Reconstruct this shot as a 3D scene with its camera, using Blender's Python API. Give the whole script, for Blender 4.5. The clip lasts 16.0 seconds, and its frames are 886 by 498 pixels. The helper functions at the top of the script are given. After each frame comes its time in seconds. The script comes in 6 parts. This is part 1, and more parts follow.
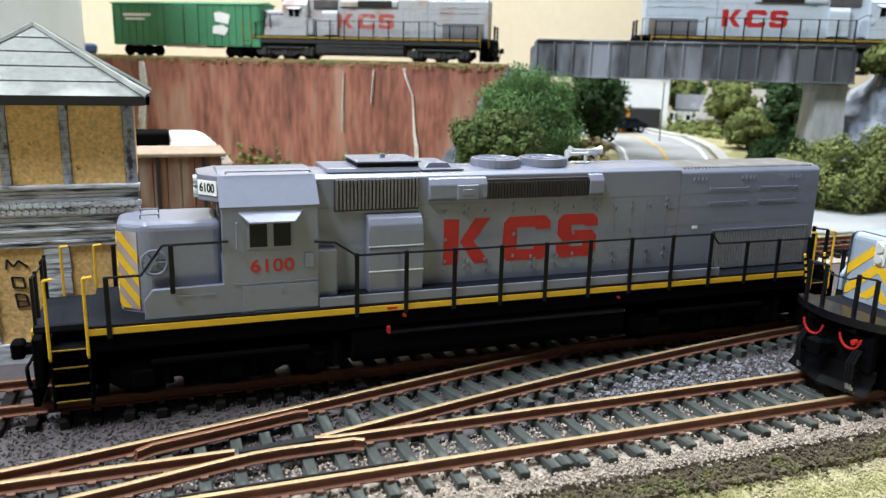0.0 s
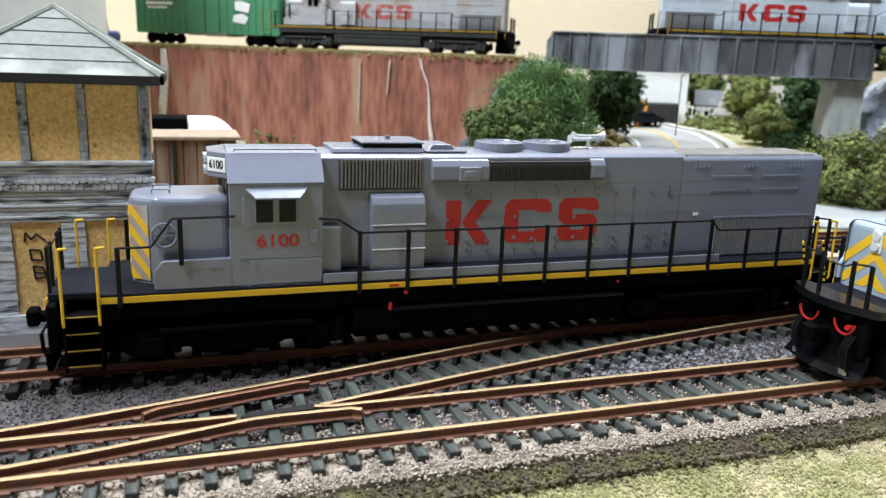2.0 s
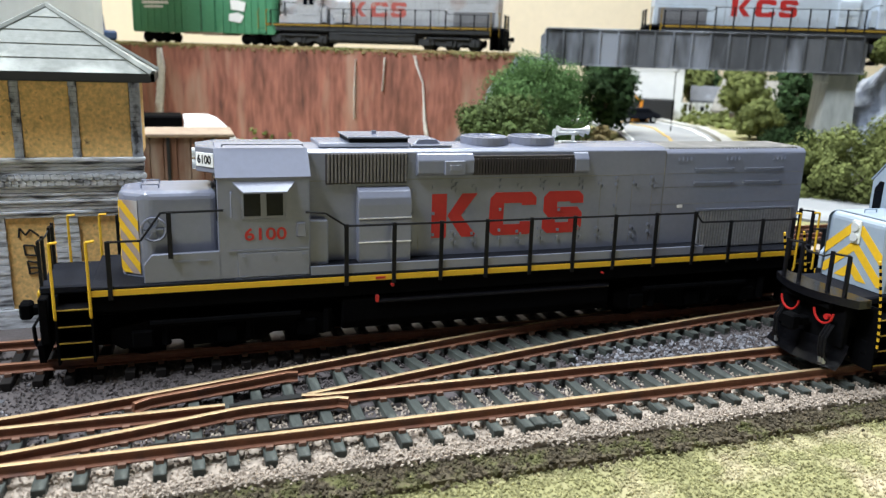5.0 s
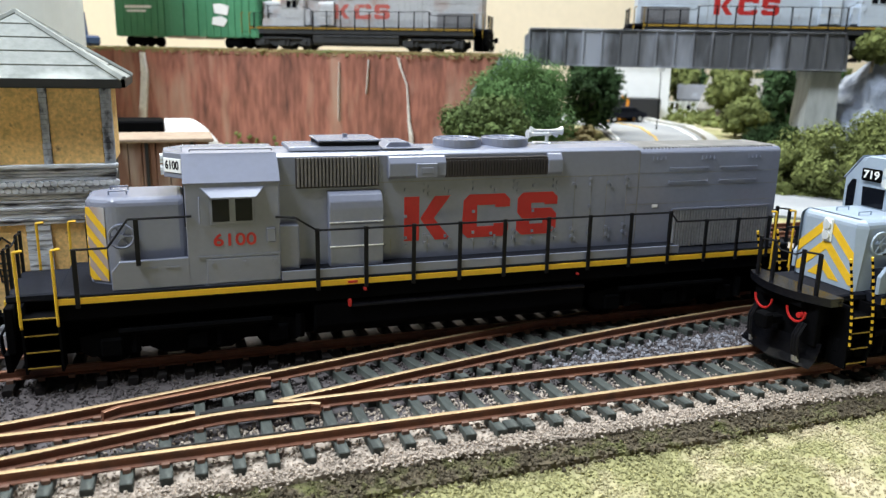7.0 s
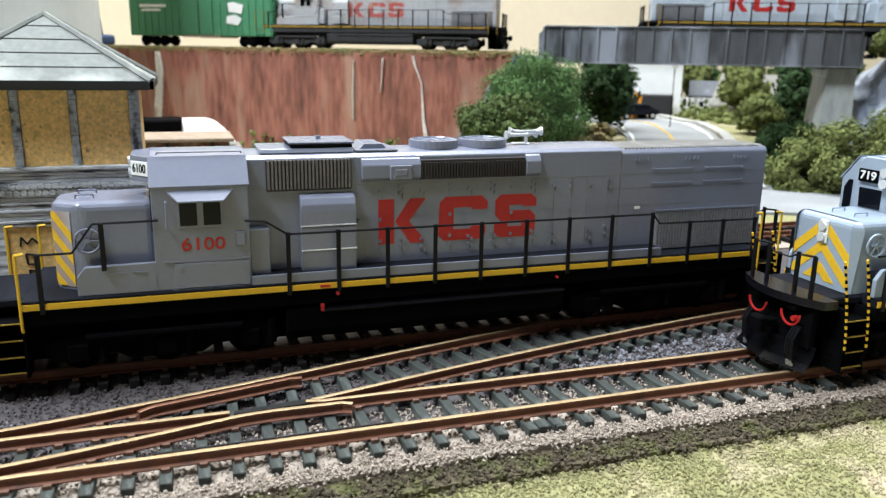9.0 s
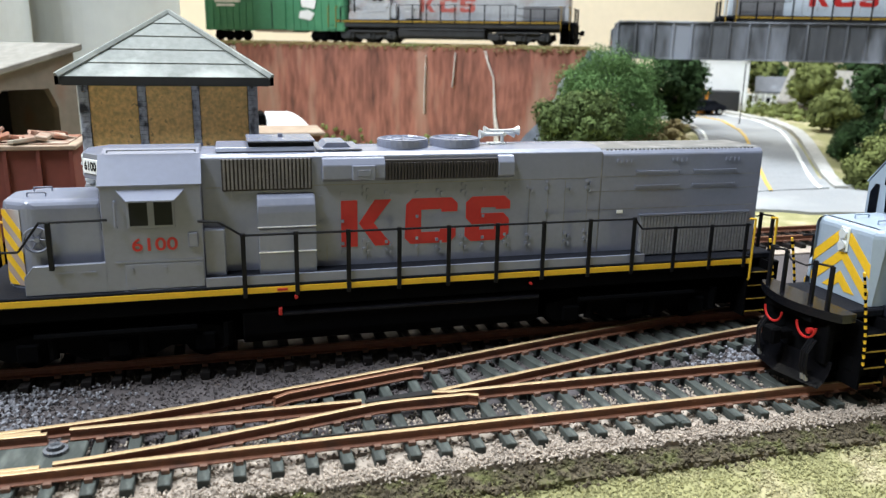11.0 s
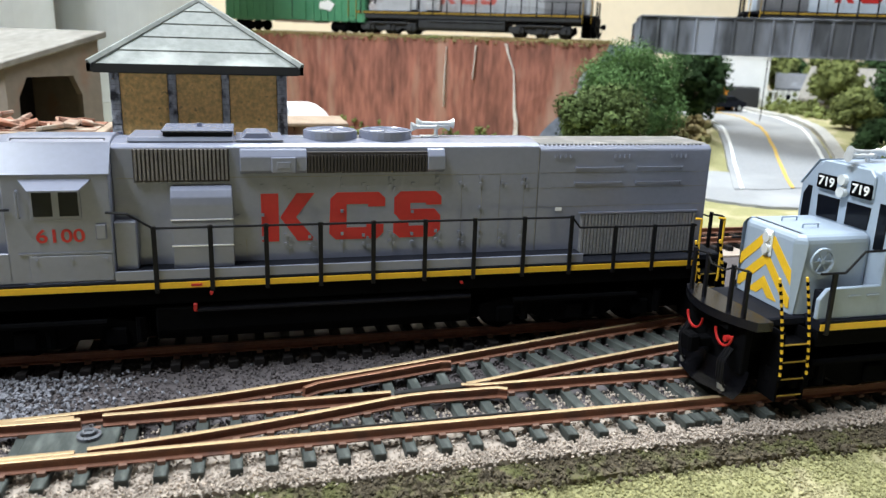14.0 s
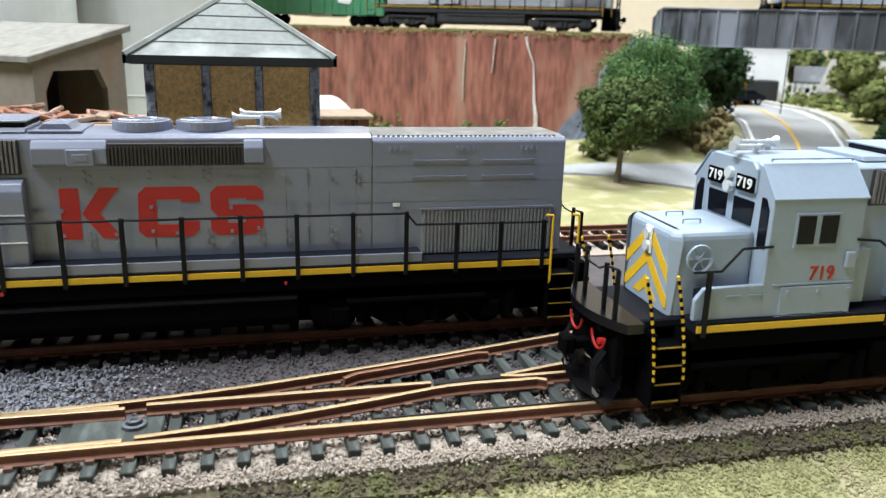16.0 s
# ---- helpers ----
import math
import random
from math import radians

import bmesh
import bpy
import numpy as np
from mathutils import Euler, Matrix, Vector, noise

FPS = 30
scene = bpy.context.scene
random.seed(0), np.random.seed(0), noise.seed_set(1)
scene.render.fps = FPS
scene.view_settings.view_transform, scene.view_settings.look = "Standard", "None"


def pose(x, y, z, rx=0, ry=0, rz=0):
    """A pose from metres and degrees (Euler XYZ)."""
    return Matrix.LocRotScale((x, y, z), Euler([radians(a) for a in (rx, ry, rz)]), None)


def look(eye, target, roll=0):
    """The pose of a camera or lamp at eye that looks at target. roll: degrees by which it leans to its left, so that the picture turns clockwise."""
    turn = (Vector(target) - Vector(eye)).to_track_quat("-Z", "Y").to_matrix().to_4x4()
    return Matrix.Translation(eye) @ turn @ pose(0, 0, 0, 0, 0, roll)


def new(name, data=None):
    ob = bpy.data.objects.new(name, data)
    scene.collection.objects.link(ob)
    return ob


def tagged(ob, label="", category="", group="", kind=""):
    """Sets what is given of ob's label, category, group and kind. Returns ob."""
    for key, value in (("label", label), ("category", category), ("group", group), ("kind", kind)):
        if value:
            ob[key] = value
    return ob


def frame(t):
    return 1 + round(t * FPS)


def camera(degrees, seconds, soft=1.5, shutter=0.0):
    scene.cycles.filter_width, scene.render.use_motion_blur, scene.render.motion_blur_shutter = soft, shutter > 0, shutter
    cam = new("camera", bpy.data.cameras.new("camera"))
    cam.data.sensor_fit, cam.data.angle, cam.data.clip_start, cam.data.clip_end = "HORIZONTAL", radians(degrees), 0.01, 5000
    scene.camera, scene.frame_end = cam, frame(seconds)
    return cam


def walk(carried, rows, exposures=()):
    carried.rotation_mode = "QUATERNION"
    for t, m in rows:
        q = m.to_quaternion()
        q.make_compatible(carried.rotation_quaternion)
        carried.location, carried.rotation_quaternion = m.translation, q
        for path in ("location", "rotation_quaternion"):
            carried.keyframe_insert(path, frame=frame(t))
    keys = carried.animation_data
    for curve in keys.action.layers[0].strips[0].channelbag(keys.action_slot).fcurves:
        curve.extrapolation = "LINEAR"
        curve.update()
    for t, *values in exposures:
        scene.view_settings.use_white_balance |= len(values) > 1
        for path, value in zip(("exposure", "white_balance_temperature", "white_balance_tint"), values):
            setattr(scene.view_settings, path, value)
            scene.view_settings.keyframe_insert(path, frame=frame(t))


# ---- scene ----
cam = camera(59.70, 16.0, soft=1.35)
cam.data.dof.use_dof, cam.data.dof.focus_distance, cam.data.dof.aperture_fstop = True, 0.225, 30.0
PATH = [  # seconds, x, y, z, tilt, roll, yaw
    (0, -0.04149, -0.15660, 0.08883, 76.612, -1.436, -19.775),
    (0.5, -0.03851, -0.15973, 0.08930, 76.787, -1.776, -19.486),
    (1, -0.03902, -0.16332, 0.08879, 76.740, -1.606, -18.838),
    (1.5, -0.03804, -0.16515, 0.08758, 76.631, -1.774, -18.151),
    (2, -0.03870, -0.16419, 0.08604, 76.192, -2.131, -18.142),
    (2.5, -0.03753, -0.16396, 0.08506, 76.100, -2.095, -18.688),
    (3, -0.03909, -0.16425, 0.08533, 76.208, -1.999, -18.470),
    (5.5, -0.03355, -0.16987, 0.08565, 76.015, -1.638, -18.032),
    (6, -0.03089, -0.16950, 0.08646, 76.150, -1.041, -18.422),
    (6.5, -0.02993, -0.16986, 0.08556, 76.165, -1.087, -19.004),
    (7, -0.03018, -0.17012, 0.08593, 76.146, -1.173, -18.788),
    (7.5, -0.02961, -0.17029, 0.08581, 76.032, -1.110, -18.748),
    (8, -0.03020, -0.17026, 0.08603, 75.937, -1.150, -18.804),
    (10.5, -0.05194, -0.16635, 0.08837, 75.597, -0.780, -16.157),
    (11, -0.05788, -0.16619, 0.08818, 75.343, -1.085, -15.117),
    (11.5, -0.06353, -0.16580, 0.08846, 75.245, -1.475, -14.139),
    (12, -0.06443, -0.16457, 0.08664, 74.903, -1.643, -14.271),
    (12.5, -0.06183, -0.16544, 0.08720, 75.099, -1.550, -14.446),
    (13, -0.06286, -0.16497, 0.08634, 74.865, -1.698, -14.376),
    (13.5, -0.06397, -0.16428, 0.08714, 74.878, -1.821, -14.253),
    (14, -0.06292, -0.16430, 0.08780, 74.793, -1.783, -14.137),
    (14.5, -0.06216, -0.16393, 0.08651, 74.559, -1.729, -14.235),
    (15, -0.06198, -0.16402, 0.08603, 74.605, -1.641, -14.182),
    (15.5, -0.06382, -0.16299, 0.08590, 74.488, -1.604, -13.988),
    (16, -0.07008, -0.16249, 0.08623, 74.442, -1.591, -13.420),
]
walk(cam, [(t, pose(x, y, z, a, b, c)) for t, x, y, z, a, b, c in PATH])

# ---- room light: fluorescent ceiling fittings over the layout ----
world = bpy.data.worlds.new("room_dim")
world.use_nodes = True
world.node_tree.nodes["Background"].inputs[0].default_value = (0.9, 0.95, 1.0, 1)
world.node_tree.nodes["Background"].inputs[1].default_value = 0.02
scene.world = world
scene.view_settings.exposure = 0.0


def area_lamp(name, x, y, z, sx, sy, watts, target, colour=(0.845, 0.93, 1.0)):
    data = bpy.data.lights.new(name, "AREA")
    data.shape, data.size, data.size_y, data.energy, data.color = "RECTANGLE", sx, sy, watts, colour
    ob = new(name, data)
    ob.matrix_world = look((x, y, z), target)
    return ob


area_lamp("ceiling_tube_back", 0.35, 0.38, 1.36, 1.2, 0.25, 36, (0.15, 0.18, 0))
area_lamp("ceiling_tube_left", -0.80, -0.12, 1.34, 0.8, 0.25, 42, (0.02, 0.12, 0))


# ---- materials ----
def mat(name, colour, rough=0.6, metal=0.0, scale=900.0, vary=0.18, bump=0.15, stain=None, stain_at=0.62, stain_scale=120.0,
        island=0.0, objrand=0.0, spec=0.5, stretch=(1, 1, 1)):
    m = bpy.data.materials.new(name)
    m.use_nodes = True
    nt = m.node_tree
    n, l = nt.nodes, nt.links
    bsdf = n["Principled BSDF"]
    tc = n.new("ShaderNodeTexCoord")
    mp = n.new("ShaderNodeMapping")
    mp.inputs["Scale"].default_value = stretch
    l.new(tc.outputs["Object"], mp.inputs[0])
    fine, broad = n.new("ShaderNodeTexNoise"), n.new("ShaderNodeTexNoise")
    for node, s, d in ((fine, scale, 4), (broad, stain_scale, 5)):
        node.inputs["Scale"].default_value, node.inputs["Detail"].default_value = s, d
        l.new(mp.outputs[0], node.inputs["Vector"])
    add = n.new("ShaderNodeMath")
    add.operation = "ADD"
    l.new(fine.outputs[0], add.inputs[0])
    l.new(broad.outputs[0], add.inputs[1])
    src = add.outputs[0]
    if island:
        geo = n.new("ShaderNodeNewGeometry")
        mul = n.new("ShaderNodeMath")
        mul.operation = "MULTIPLY_ADD"
        l.new(geo.outputs["Random Per Island"], mul.inputs[0])
        mul.inputs[1].default_value = island
        l.new(src, mul.inputs[2])
        src = mul.outputs[0]
    if objrand:
        info = n.new("ShaderNodeObjectInfo")
        mul = n.new("ShaderNodeMath")
        mul.operation = "MULTIPLY_ADD"
        l.new(info.outputs["Random"], mul.inputs[0])
        mul.inputs[1].default_value = objrand
        l.new(src, mul.inputs[2])
        src = mul.outputs[0]
    mr = n.new("ShaderNodeMapRange")
    top = 1.0 + 0.45 + (island or 0) + (objrand or 0)
    mr.inputs[1].default_value, mr.inputs[2].default_value = 0.55, top
    mr.inputs[3].default_value, mr.inputs[4].default_value = 1 - vary, 1 + vary
    l.new(src, mr.inputs[0])
    mix = n.new("ShaderNodeMix")
    mix.data_type, mix.blend_type = "RGBA", "MULTIPLY"
    mix.inputs[0].default_value = 1
    mix.inputs[6].default_value = (*colour, 1)
    l.new(mr.outputs[0], mix.inputs[7])
    out = mix.outputs[2]
    if stain:
        ramp = n.new("ShaderNodeMapRange")
        ramp.inputs[1].default_value, ramp.inputs[2].default_value = stain_at - 0.06, stain_at + 0.1
        l.new(broad.outputs[0], ramp.inputs[0])
        mix2 = n.new("ShaderNodeMix")
        mix2.data_type = "RGBA"
        l.new(ramp.outputs[0], mix2.inputs[0])
        l.new(out, mix2.inputs[6])
        mix2.inputs[7].default_value = (*stain, 1)
        out = mix2.outputs[2]
    l.new(out, bsdf.inputs["Base Color"])
    bsdf.inputs["Roughness"].default_value, bsdf.inputs["Metallic"].default_value = rough, metal
    bsdf.inputs["Specular IOR Level"].default_value = spec
    if bump:
        b = n.new("ShaderNodeBump")
        b.inputs["Strength"].default_value, b.inputs["Distance"].default_value = bump, 0.0004
        l.new(fine.outputs[0], b.inputs["Height"])
        l.new(b.outputs[0], bsdf.inputs["Normal"])
    return m


M = dict(
    grey=mat("grey_loco_paint", (0.180, 0.193, 0.256), 0.26, 0, 700, 0.07, 0.03, spec=0.7, stain=(0.162, 0.173, 0.222), stain_at=0.66, stain_scale=60),
    grey_weathered=mat("weathered_grey_roof_paint", (0.13, 0.126, 0.124), 0.55, 0, 900, 0.22, 0.1, stain=(0.21, 0.20, 0.195), stain_at=0.58, stain_scale=200),
    blue_grey=mat("blue_grey_loco_paint", (0.29, 0.35, 0.435), 0.38, 0, 700, 0.06, 0.03),
    pale_grey=mat("pale_grey_loco_paint", (0.40, 0.41, 0.44), 0.55, 0, 300, 0.18, 0.05, stain=(0.33, 0.25, 0.225), stain_at=0.57, stain_scale=40),
    ice_grey=mat("pale_blue_loco_paint", (0.50, 0.56, 0.64), 0.5, 0, 300, 0.12, 0.05, stain=(0.36, 0.42, 0.52), stain_at=0.60, stain_scale=30),
    black=mat("black_chassis_paint", (0.0025, 0.0025, 0.003), 0.8, 0, 900, 0.3, 0.1, spec=0.03),
    dull_dark=mat("dusty_dark_grey_chassis", (0.030, 0.031, 0.034), 0.7, 0, 500, 0.4, 0.1, spec=0.3),
    black_gloss=mat("glossy_black_plow_paint", (0.006, 0.006, 0.008), 0.25, 0, 900, 0.2, 0.05, spec=0.3),
    rail_black=mat("black_handrail_wire", (0.005, 0.005, 0.007), 0.5, 0, 900, 0.2, 0.0, spec=0.2),
    deck=mat("dark_deck_tread", (0.008, 0.009, 0.014), 0.75, 0, 1500, 0.35, 0.3, spec=0.12),
    yellow=mat("yellow_safety_paint", (0.72, 0.43, 0.02), 0.5, 0, 900, 0.1, 0.05),
    red=mat("red_lettering_paint", (0.44, 0.016, 0.014), 0.5, 0, 900, 0.1, 0.03),
    dull_yellow=mat("grimy_yellow_edge", (0.28, 0.17, 0.015), 0.6, 0, 900, 0.3, 0.1),
    red_faded=mat("faded_red_paint", (0.42, 0.09, 0.075), 0.6, 0, 400, 0.25, 0.05, stain=(0.40, 0.26, 0.22), stain_at=0.6, stain_scale=150),
    white=mat("white_paint", (0.8, 0.8, 0.8), 0.5, 0, 600, 0.05, 0.02),
    louvre=mat("brown_weathered_louvre", (0.030, 0.024, 0.024), 0.6, 0, 900, 0.3, 0.1),
    louvre_grey=mat("grey_brown_louvre", (0.15, 0.14, 0.145), 0.5, 0.1, 900, 0.3, 0.1),
    vane=mat("ribbed_grey_intake", (0.25, 0.25, 0.27), 0.5, 0.2, 900, 0.3, 0.1),
    glass=mat("dark_window_glass", (0.004, 0.005, 0.008), 0.12, 0, 300, 0.1, 0.0, spec=0.15),
    steel=mat("bright_steel", (0.55, 0.55, 0.55), 0.3, 0.9, 900, 0.1, 0.05),
    brass=mat("silver_horn_metal", (0.62, 0.64, 0.66), 0.35, 0.4, 900, 0.1, 0.05),
    lamp_glass=mat("clear_headlight_lens", (0.75, 0.78, 0.8), 0.15, 0.3, 900, 0.05, 0.0),
    rail_side=mat("rusty_rail_side", (0.17, 0.065, 0.035), 0.65, 0.1, 700, 0.25, 0.1, stain=(0.10, 0.042, 0.028), stain_at=0.58, stain_scale=120),
    rail_top=mat("worn_nickel_rail_head", (0.50, 0.36, 0.21), 0.50, 0.75, 900, 0.2, 0.05),
    rail_rust=mat("browned_rail_head", (0.26, 0.12, 0.07), 0.4, 0.5, 900, 0.2, 0.05),
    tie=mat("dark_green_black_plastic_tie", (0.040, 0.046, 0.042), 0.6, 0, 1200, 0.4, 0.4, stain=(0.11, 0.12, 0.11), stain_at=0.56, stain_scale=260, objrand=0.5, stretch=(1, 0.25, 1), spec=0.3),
    # darker, duller copy of tie: the shade on these ties is put into the colour
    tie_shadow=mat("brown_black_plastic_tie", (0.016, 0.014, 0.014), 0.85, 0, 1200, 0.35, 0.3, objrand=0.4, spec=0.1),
    plate=mat("rusty_rail_chair", (0.150, 0.075, 0.050), 0.7, 0, 900, 0.3, 0.2),
    frog=mat("black_plastic_frog", (0.014, 0.014, 0.014), 0.4, 0, 900, 0.2, 0.05),
    ballast_dark=mat("purple_grey_ballast", (0.078, 0.066, 0.068), 0.9, 0, 900, 0.55, 0.5, island=1.0),
    ballast_light=mat("pale_grey_ballast", (0.21, 0.21, 0.235), 0.9, 0, 900, 0.4, 0.5, island=0.8),
    ballast_tan=mat("tan_ballast", (0.36, 0.30, 0.25), 0.9, 0, 900, 0.45, 0.5, island=0.8),
    earth=mat("dark_brown_earth_scatter", (0.072, 0.056, 0.034), 0.95, 0, 700, 0.5, 0.6, stain=(0.10, 0.10, 0.035), stain_at=0.55, stain_scale=150, island=0.8),
    turf=mat("pale_green_turf", (0.265, 0.25, 0.115), 0.95, 0, 900, 0.45, 0.6, stain=(0.46, 0.385, 0.26), stain_at=0.57, stain_scale=45, island=0.7),
    concrete_wall=mat("red_brown_stained_retaining_wall", (0.265, 0.100, 0.072), 0.85, 0, 260, 0.85, 0.4, stain=(0.37, 0.225, 0.17), stain_at=0.61, stain_scale=48, stretch=(1, 1, 0.20)),
    rock_blue=mat("blue_grey_rock", (0.24, 0.27, 0.34), 0.9, 0, 150, 0.45, 0.8, stain=(0.52, 0.55, 0.60), stain_at=0.56, stain_scale=40),
    pier=mat("pale_weathered_pier_stone", (0.42, 0.44, 0.44), 0.85, 0, 200, 0.35, 0.4, stain=(0.24, 0.26, 0.27), stain_at=0.58, stain_scale=60, stretch=(1, 1, 0.3)),
    steel_grey=mat("weathered_grey_girder", (0.092, 0.096, 0.108), 0.6, 0.1, 200, 0.8, 0.15, stain=(0.31, 0.33, 0.385), stain_at=0.57, stain_scale=30, objrand=1.1, stretch=(1, 1, 0.3)),
    green_car=mat("green_boxcar_paint", (0.055, 0.23, 0.115), 0.55, 0, 250, 0.15, 0.05, stain=(0.10, 0.30, 0.16), stain_at=0.64, stain_scale=40),
    brown_car=mat("oxide_red_hopper_paint", (0.20, 0.055, 0.042), 0.6, 0, 300, 0.15, 0.08),
    rust_load=mat("rusty_scrap_load", (0.24, 0.10, 0.06), 0.9, 0, 500, 0.5, 0.5, stain=(0.36, 0.31, 0.25), stain_at=0.56, stain_scale=70, objrand=0.8),
    wood=mat("reddish_weathered_wood_plank", (0.20, 0.095, 0.062), 0.8, 0, 500, 0.3, 0.4, stain=(0.34, 0.27, 0.22), stain_at=0.62, stain_scale=90, objrand=0.7, stretch=(1, 1, 0.15)),
    wood_top=mat("grey_brown_wood_deck", (0.30, 0.22, 0.16), 0.85, 0, 400, 0.35, 0.4),
    plaster=mat("ochre_cork_panel", (0.86, 0.565, 0.23), 0.9, 0, 900, 0.40, 0.6, stain=(0.20, 0.12, 0.06), stain_at=0.67, stain_scale=420),
    timber=mat("weathered_grey_timber", (0.46, 0.48, 0.54), 0.85, 0, 700, 0.55, 0.5, stain=(0.055, 0.055, 0.065), stain_at=0.54, stain_scale=330, stretch=(1, 1, 0.6)),
    brick_band=mat("white_grey_weathered_boarding", (0.68, 0.71, 0.78), 0.85, 0, 700, 0.4, 0.5, stain=(0.10, 0.10, 0.115), stain_at=0.57, stain_scale=260, stretch=(0.35, 1, 1.6)),
    slate=mat("pale_grey_slate_board", (0.20, 0.212, 0.200), 0.65, 0, 500, 0.35, 0.25, stain=(0.36, 0.375, 0.355), stain_at=0.60, stain_scale=70, objrand=0.3),
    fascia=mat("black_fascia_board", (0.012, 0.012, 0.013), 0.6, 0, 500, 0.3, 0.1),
    shed_roof=mat("grey_concrete_roof", (0.24, 0.225, 0.20), 0.85, 0, 200, 0.35, 0.3, stain=(0.12, 0.105, 0.09), stain_at=0.60, stain_scale=30),
    shed_wall=mat("brown_stained_concrete", (0.22, 0.185, 0.155), 0.85, 0, 200, 0.22, 0.3, stain=(0.24, 0.13, 0.09), stain_at=0.62, stain_scale=35),
    silo=mat("white_plastic_silo", (0.68, 0.70, 0.70), 0.5, 0, 120, 0.06, 0.02, stain=(0.55, 0.54, 0.50), stain_at=0.66, stain_scale=10),
    cream=mat("cream_painted_room_wall", (0.80, 0.67, 0.50), 0.85, 0, 60, 0.04, 0.05),
    # unseen room surfaces, greyed to hold down the bounced light
    room=mat("off_white_room_plaster", (0.42, 0.41, 0.39), 0.9, 0, 60, 0.05, 0.05),
    floor=mat("brown_room_carpet", (0.16, 0.13, 0.10), 0.95, 0, 200, 0.2, 0.2),
    asphalt=mat("grey_model_road", (0.27, 0.275, 0.285), 0.85, 0, 500, 0.12, 0.2, stain=(0.34, 0.345, 0.35), stain_at=0.58, stain_scale=14),
    pale_concrete=mat("pale_concrete_sidewalk", (0.42, 0.41, 0.39), 0.85, 0, 300, 0.2, 0.2),
    line_white=mat("white_road_line", (0.78, 0.78, 0.76), 0.8, 0, 400, 0.1, 0.1),
    line_yellow=mat("yellow_road_line", (0.62, 0.40, 0.09), 0.8, 0, 400, 0.15, 0.1),
    mineral=mat("chalky_mineral_crust", (0.66, 0.62, 0.60), 0.8, 0, 400, 0.3, 0.2, stain=(0.36, 0.24, 0.2), stain_at=0.6, stain_scale=90),
    leaf=mat("mid_green_foliage", (0.082, 0.150, 0.050), 0.9, 0, 300, 0.45, 0.0, island=1.1, spec=0.2),
    leaf_olive=mat("olive_green_foliage", (0.135, 0.155, 0.050), 0.9, 0, 300, 0.6, 0.0, island=1.1, spec=0.2),
    leaf_deep=mat("deep_olive_foliage", (0.075, 0.105, 0.034), 0.9, 0, 300, 0.6, 0.0, island=1.1, spec=0.2),
    leaf_dark=mat("dark_green_foliage", (0.032, 0.062, 0.022), 0.9, 0, 300, 0.5, 0.0, island=1.1, spec=0.2),
    bark=mat("grey_brown_bark", (0.17, 0.14, 0.11), 0.9, 0, 600, 0.35, 0.5),
    straw=mat("orange_brown_dry_grass", (0.215, 0.165, 0.070), 0.95, 0, 300, 0.45, 0.5, stain=(0.12, 0.14, 0.045), stain_at=0.56, stain_scale=40),
    blue=mat("blue_plastic", (0.02, 0.06, 0.16), 0.5, 0, 300, 0.2, 0.0),
    orange=mat("orange_plastic", (0.75, 0.30, 0.02), 0.5, 0, 300, 0.1, 0.0),
)


# ---- mesh helpers ----
def box(bm, x0, x1, y0, y1, z0, z1, bevel=0.0, seg=1):
    v = [bm.verts.new((x, y, z)) for x in (x0, x1) for y in (y0, y1) for z in (z0, z1)]
    f = [bm.faces.new([v[i] for i in q]) for q in ((0, 1, 3, 2), (4, 6, 7, 5), (0, 4, 5, 1), (2, 3, 7, 6), (0, 2, 6, 4), (1, 5, 7, 3))]
    if bevel:
        e = list({e for face in f for e in face.edges})
        bmesh.ops.bevel(bm, geom=e, offset=bevel, segments=seg, affect="EDGES", profile=0.5)
    return bm


def prism(bm, poly, axis, a, b, bevel=0.0, seg=1):
    """Extrude a 2D outline along an axis: (y, z) along x, (x, z) along y, (x, y) along z."""
    put = {"x": lambda p, c: (c, p[0], p[1]), "y": lambda p, c: (p[0], c, p[1]), "z": lambda p, c: (p[0], p[1], c)}[axis]
    lo, hi = [bm.verts.new(put(p, a)) for p in poly], [bm.verts.new(put(p, b)) for p in poly]
    f = [bm.faces.new(lo), bm.faces.new(hi[::-1])]
    k = len(poly)
    f += [bm.faces.new((lo[i], hi[i], hi[(i + 1) % k], lo[(i + 1) % k])) for i in range(k)]
    if bevel:
        e = list({e for face in f for e in face.edges})
        bmesh.ops.bevel(bm, geom=e, offset=bevel, segments=seg, affect="EDGES", profile=0.5)
    return bm


def rod(bm, p, q, r, n=6, r2=None):
    p, q = Vector(p), Vector(q)
    turn = (q - p).to_track_quat("Z", "Y").to_matrix()
    rings = []
    for c, rad in ((p, r), (q, r if r2 is None else r2)):
        rings.append([bm.verts.new(c + turn @ Vector((rad * math.cos(i * math.tau / n), rad * math.sin(i * math.tau / n), 0))) for i in range(n)])
    for i in range(n):
        bm.faces.new((rings[0][i], rings[0][(i + 1) % n], rings[1][(i + 1) % n], rings[1][i]))
    bm.faces.new(rings[0][::-1])
    bm.faces.new(rings[1])
    return bm


def tube(bm, pts, r, n=6):
    for a, b in zip(pts, pts[1:]):
        rod(bm, a, b, r, n)
    return bm


def ring(bm, centre, axis, radius, r, n=20):
    """A wire hoop."""
    u = Vector((0, 0, 1)) if abs(Vector(axis).z) < 0.9 else Vector((1, 0, 0))
    a = Vector(axis).cross(u).normalized()
    b = Vector(axis).cross(a).normalized()
    pts = [Vector(centre) + radius * (math.cos(i * math.tau / n) * a + math.sin(i * math.tau / n) * b) for i in range(n + 1)]
    return tube(bm, pts, r, 5)


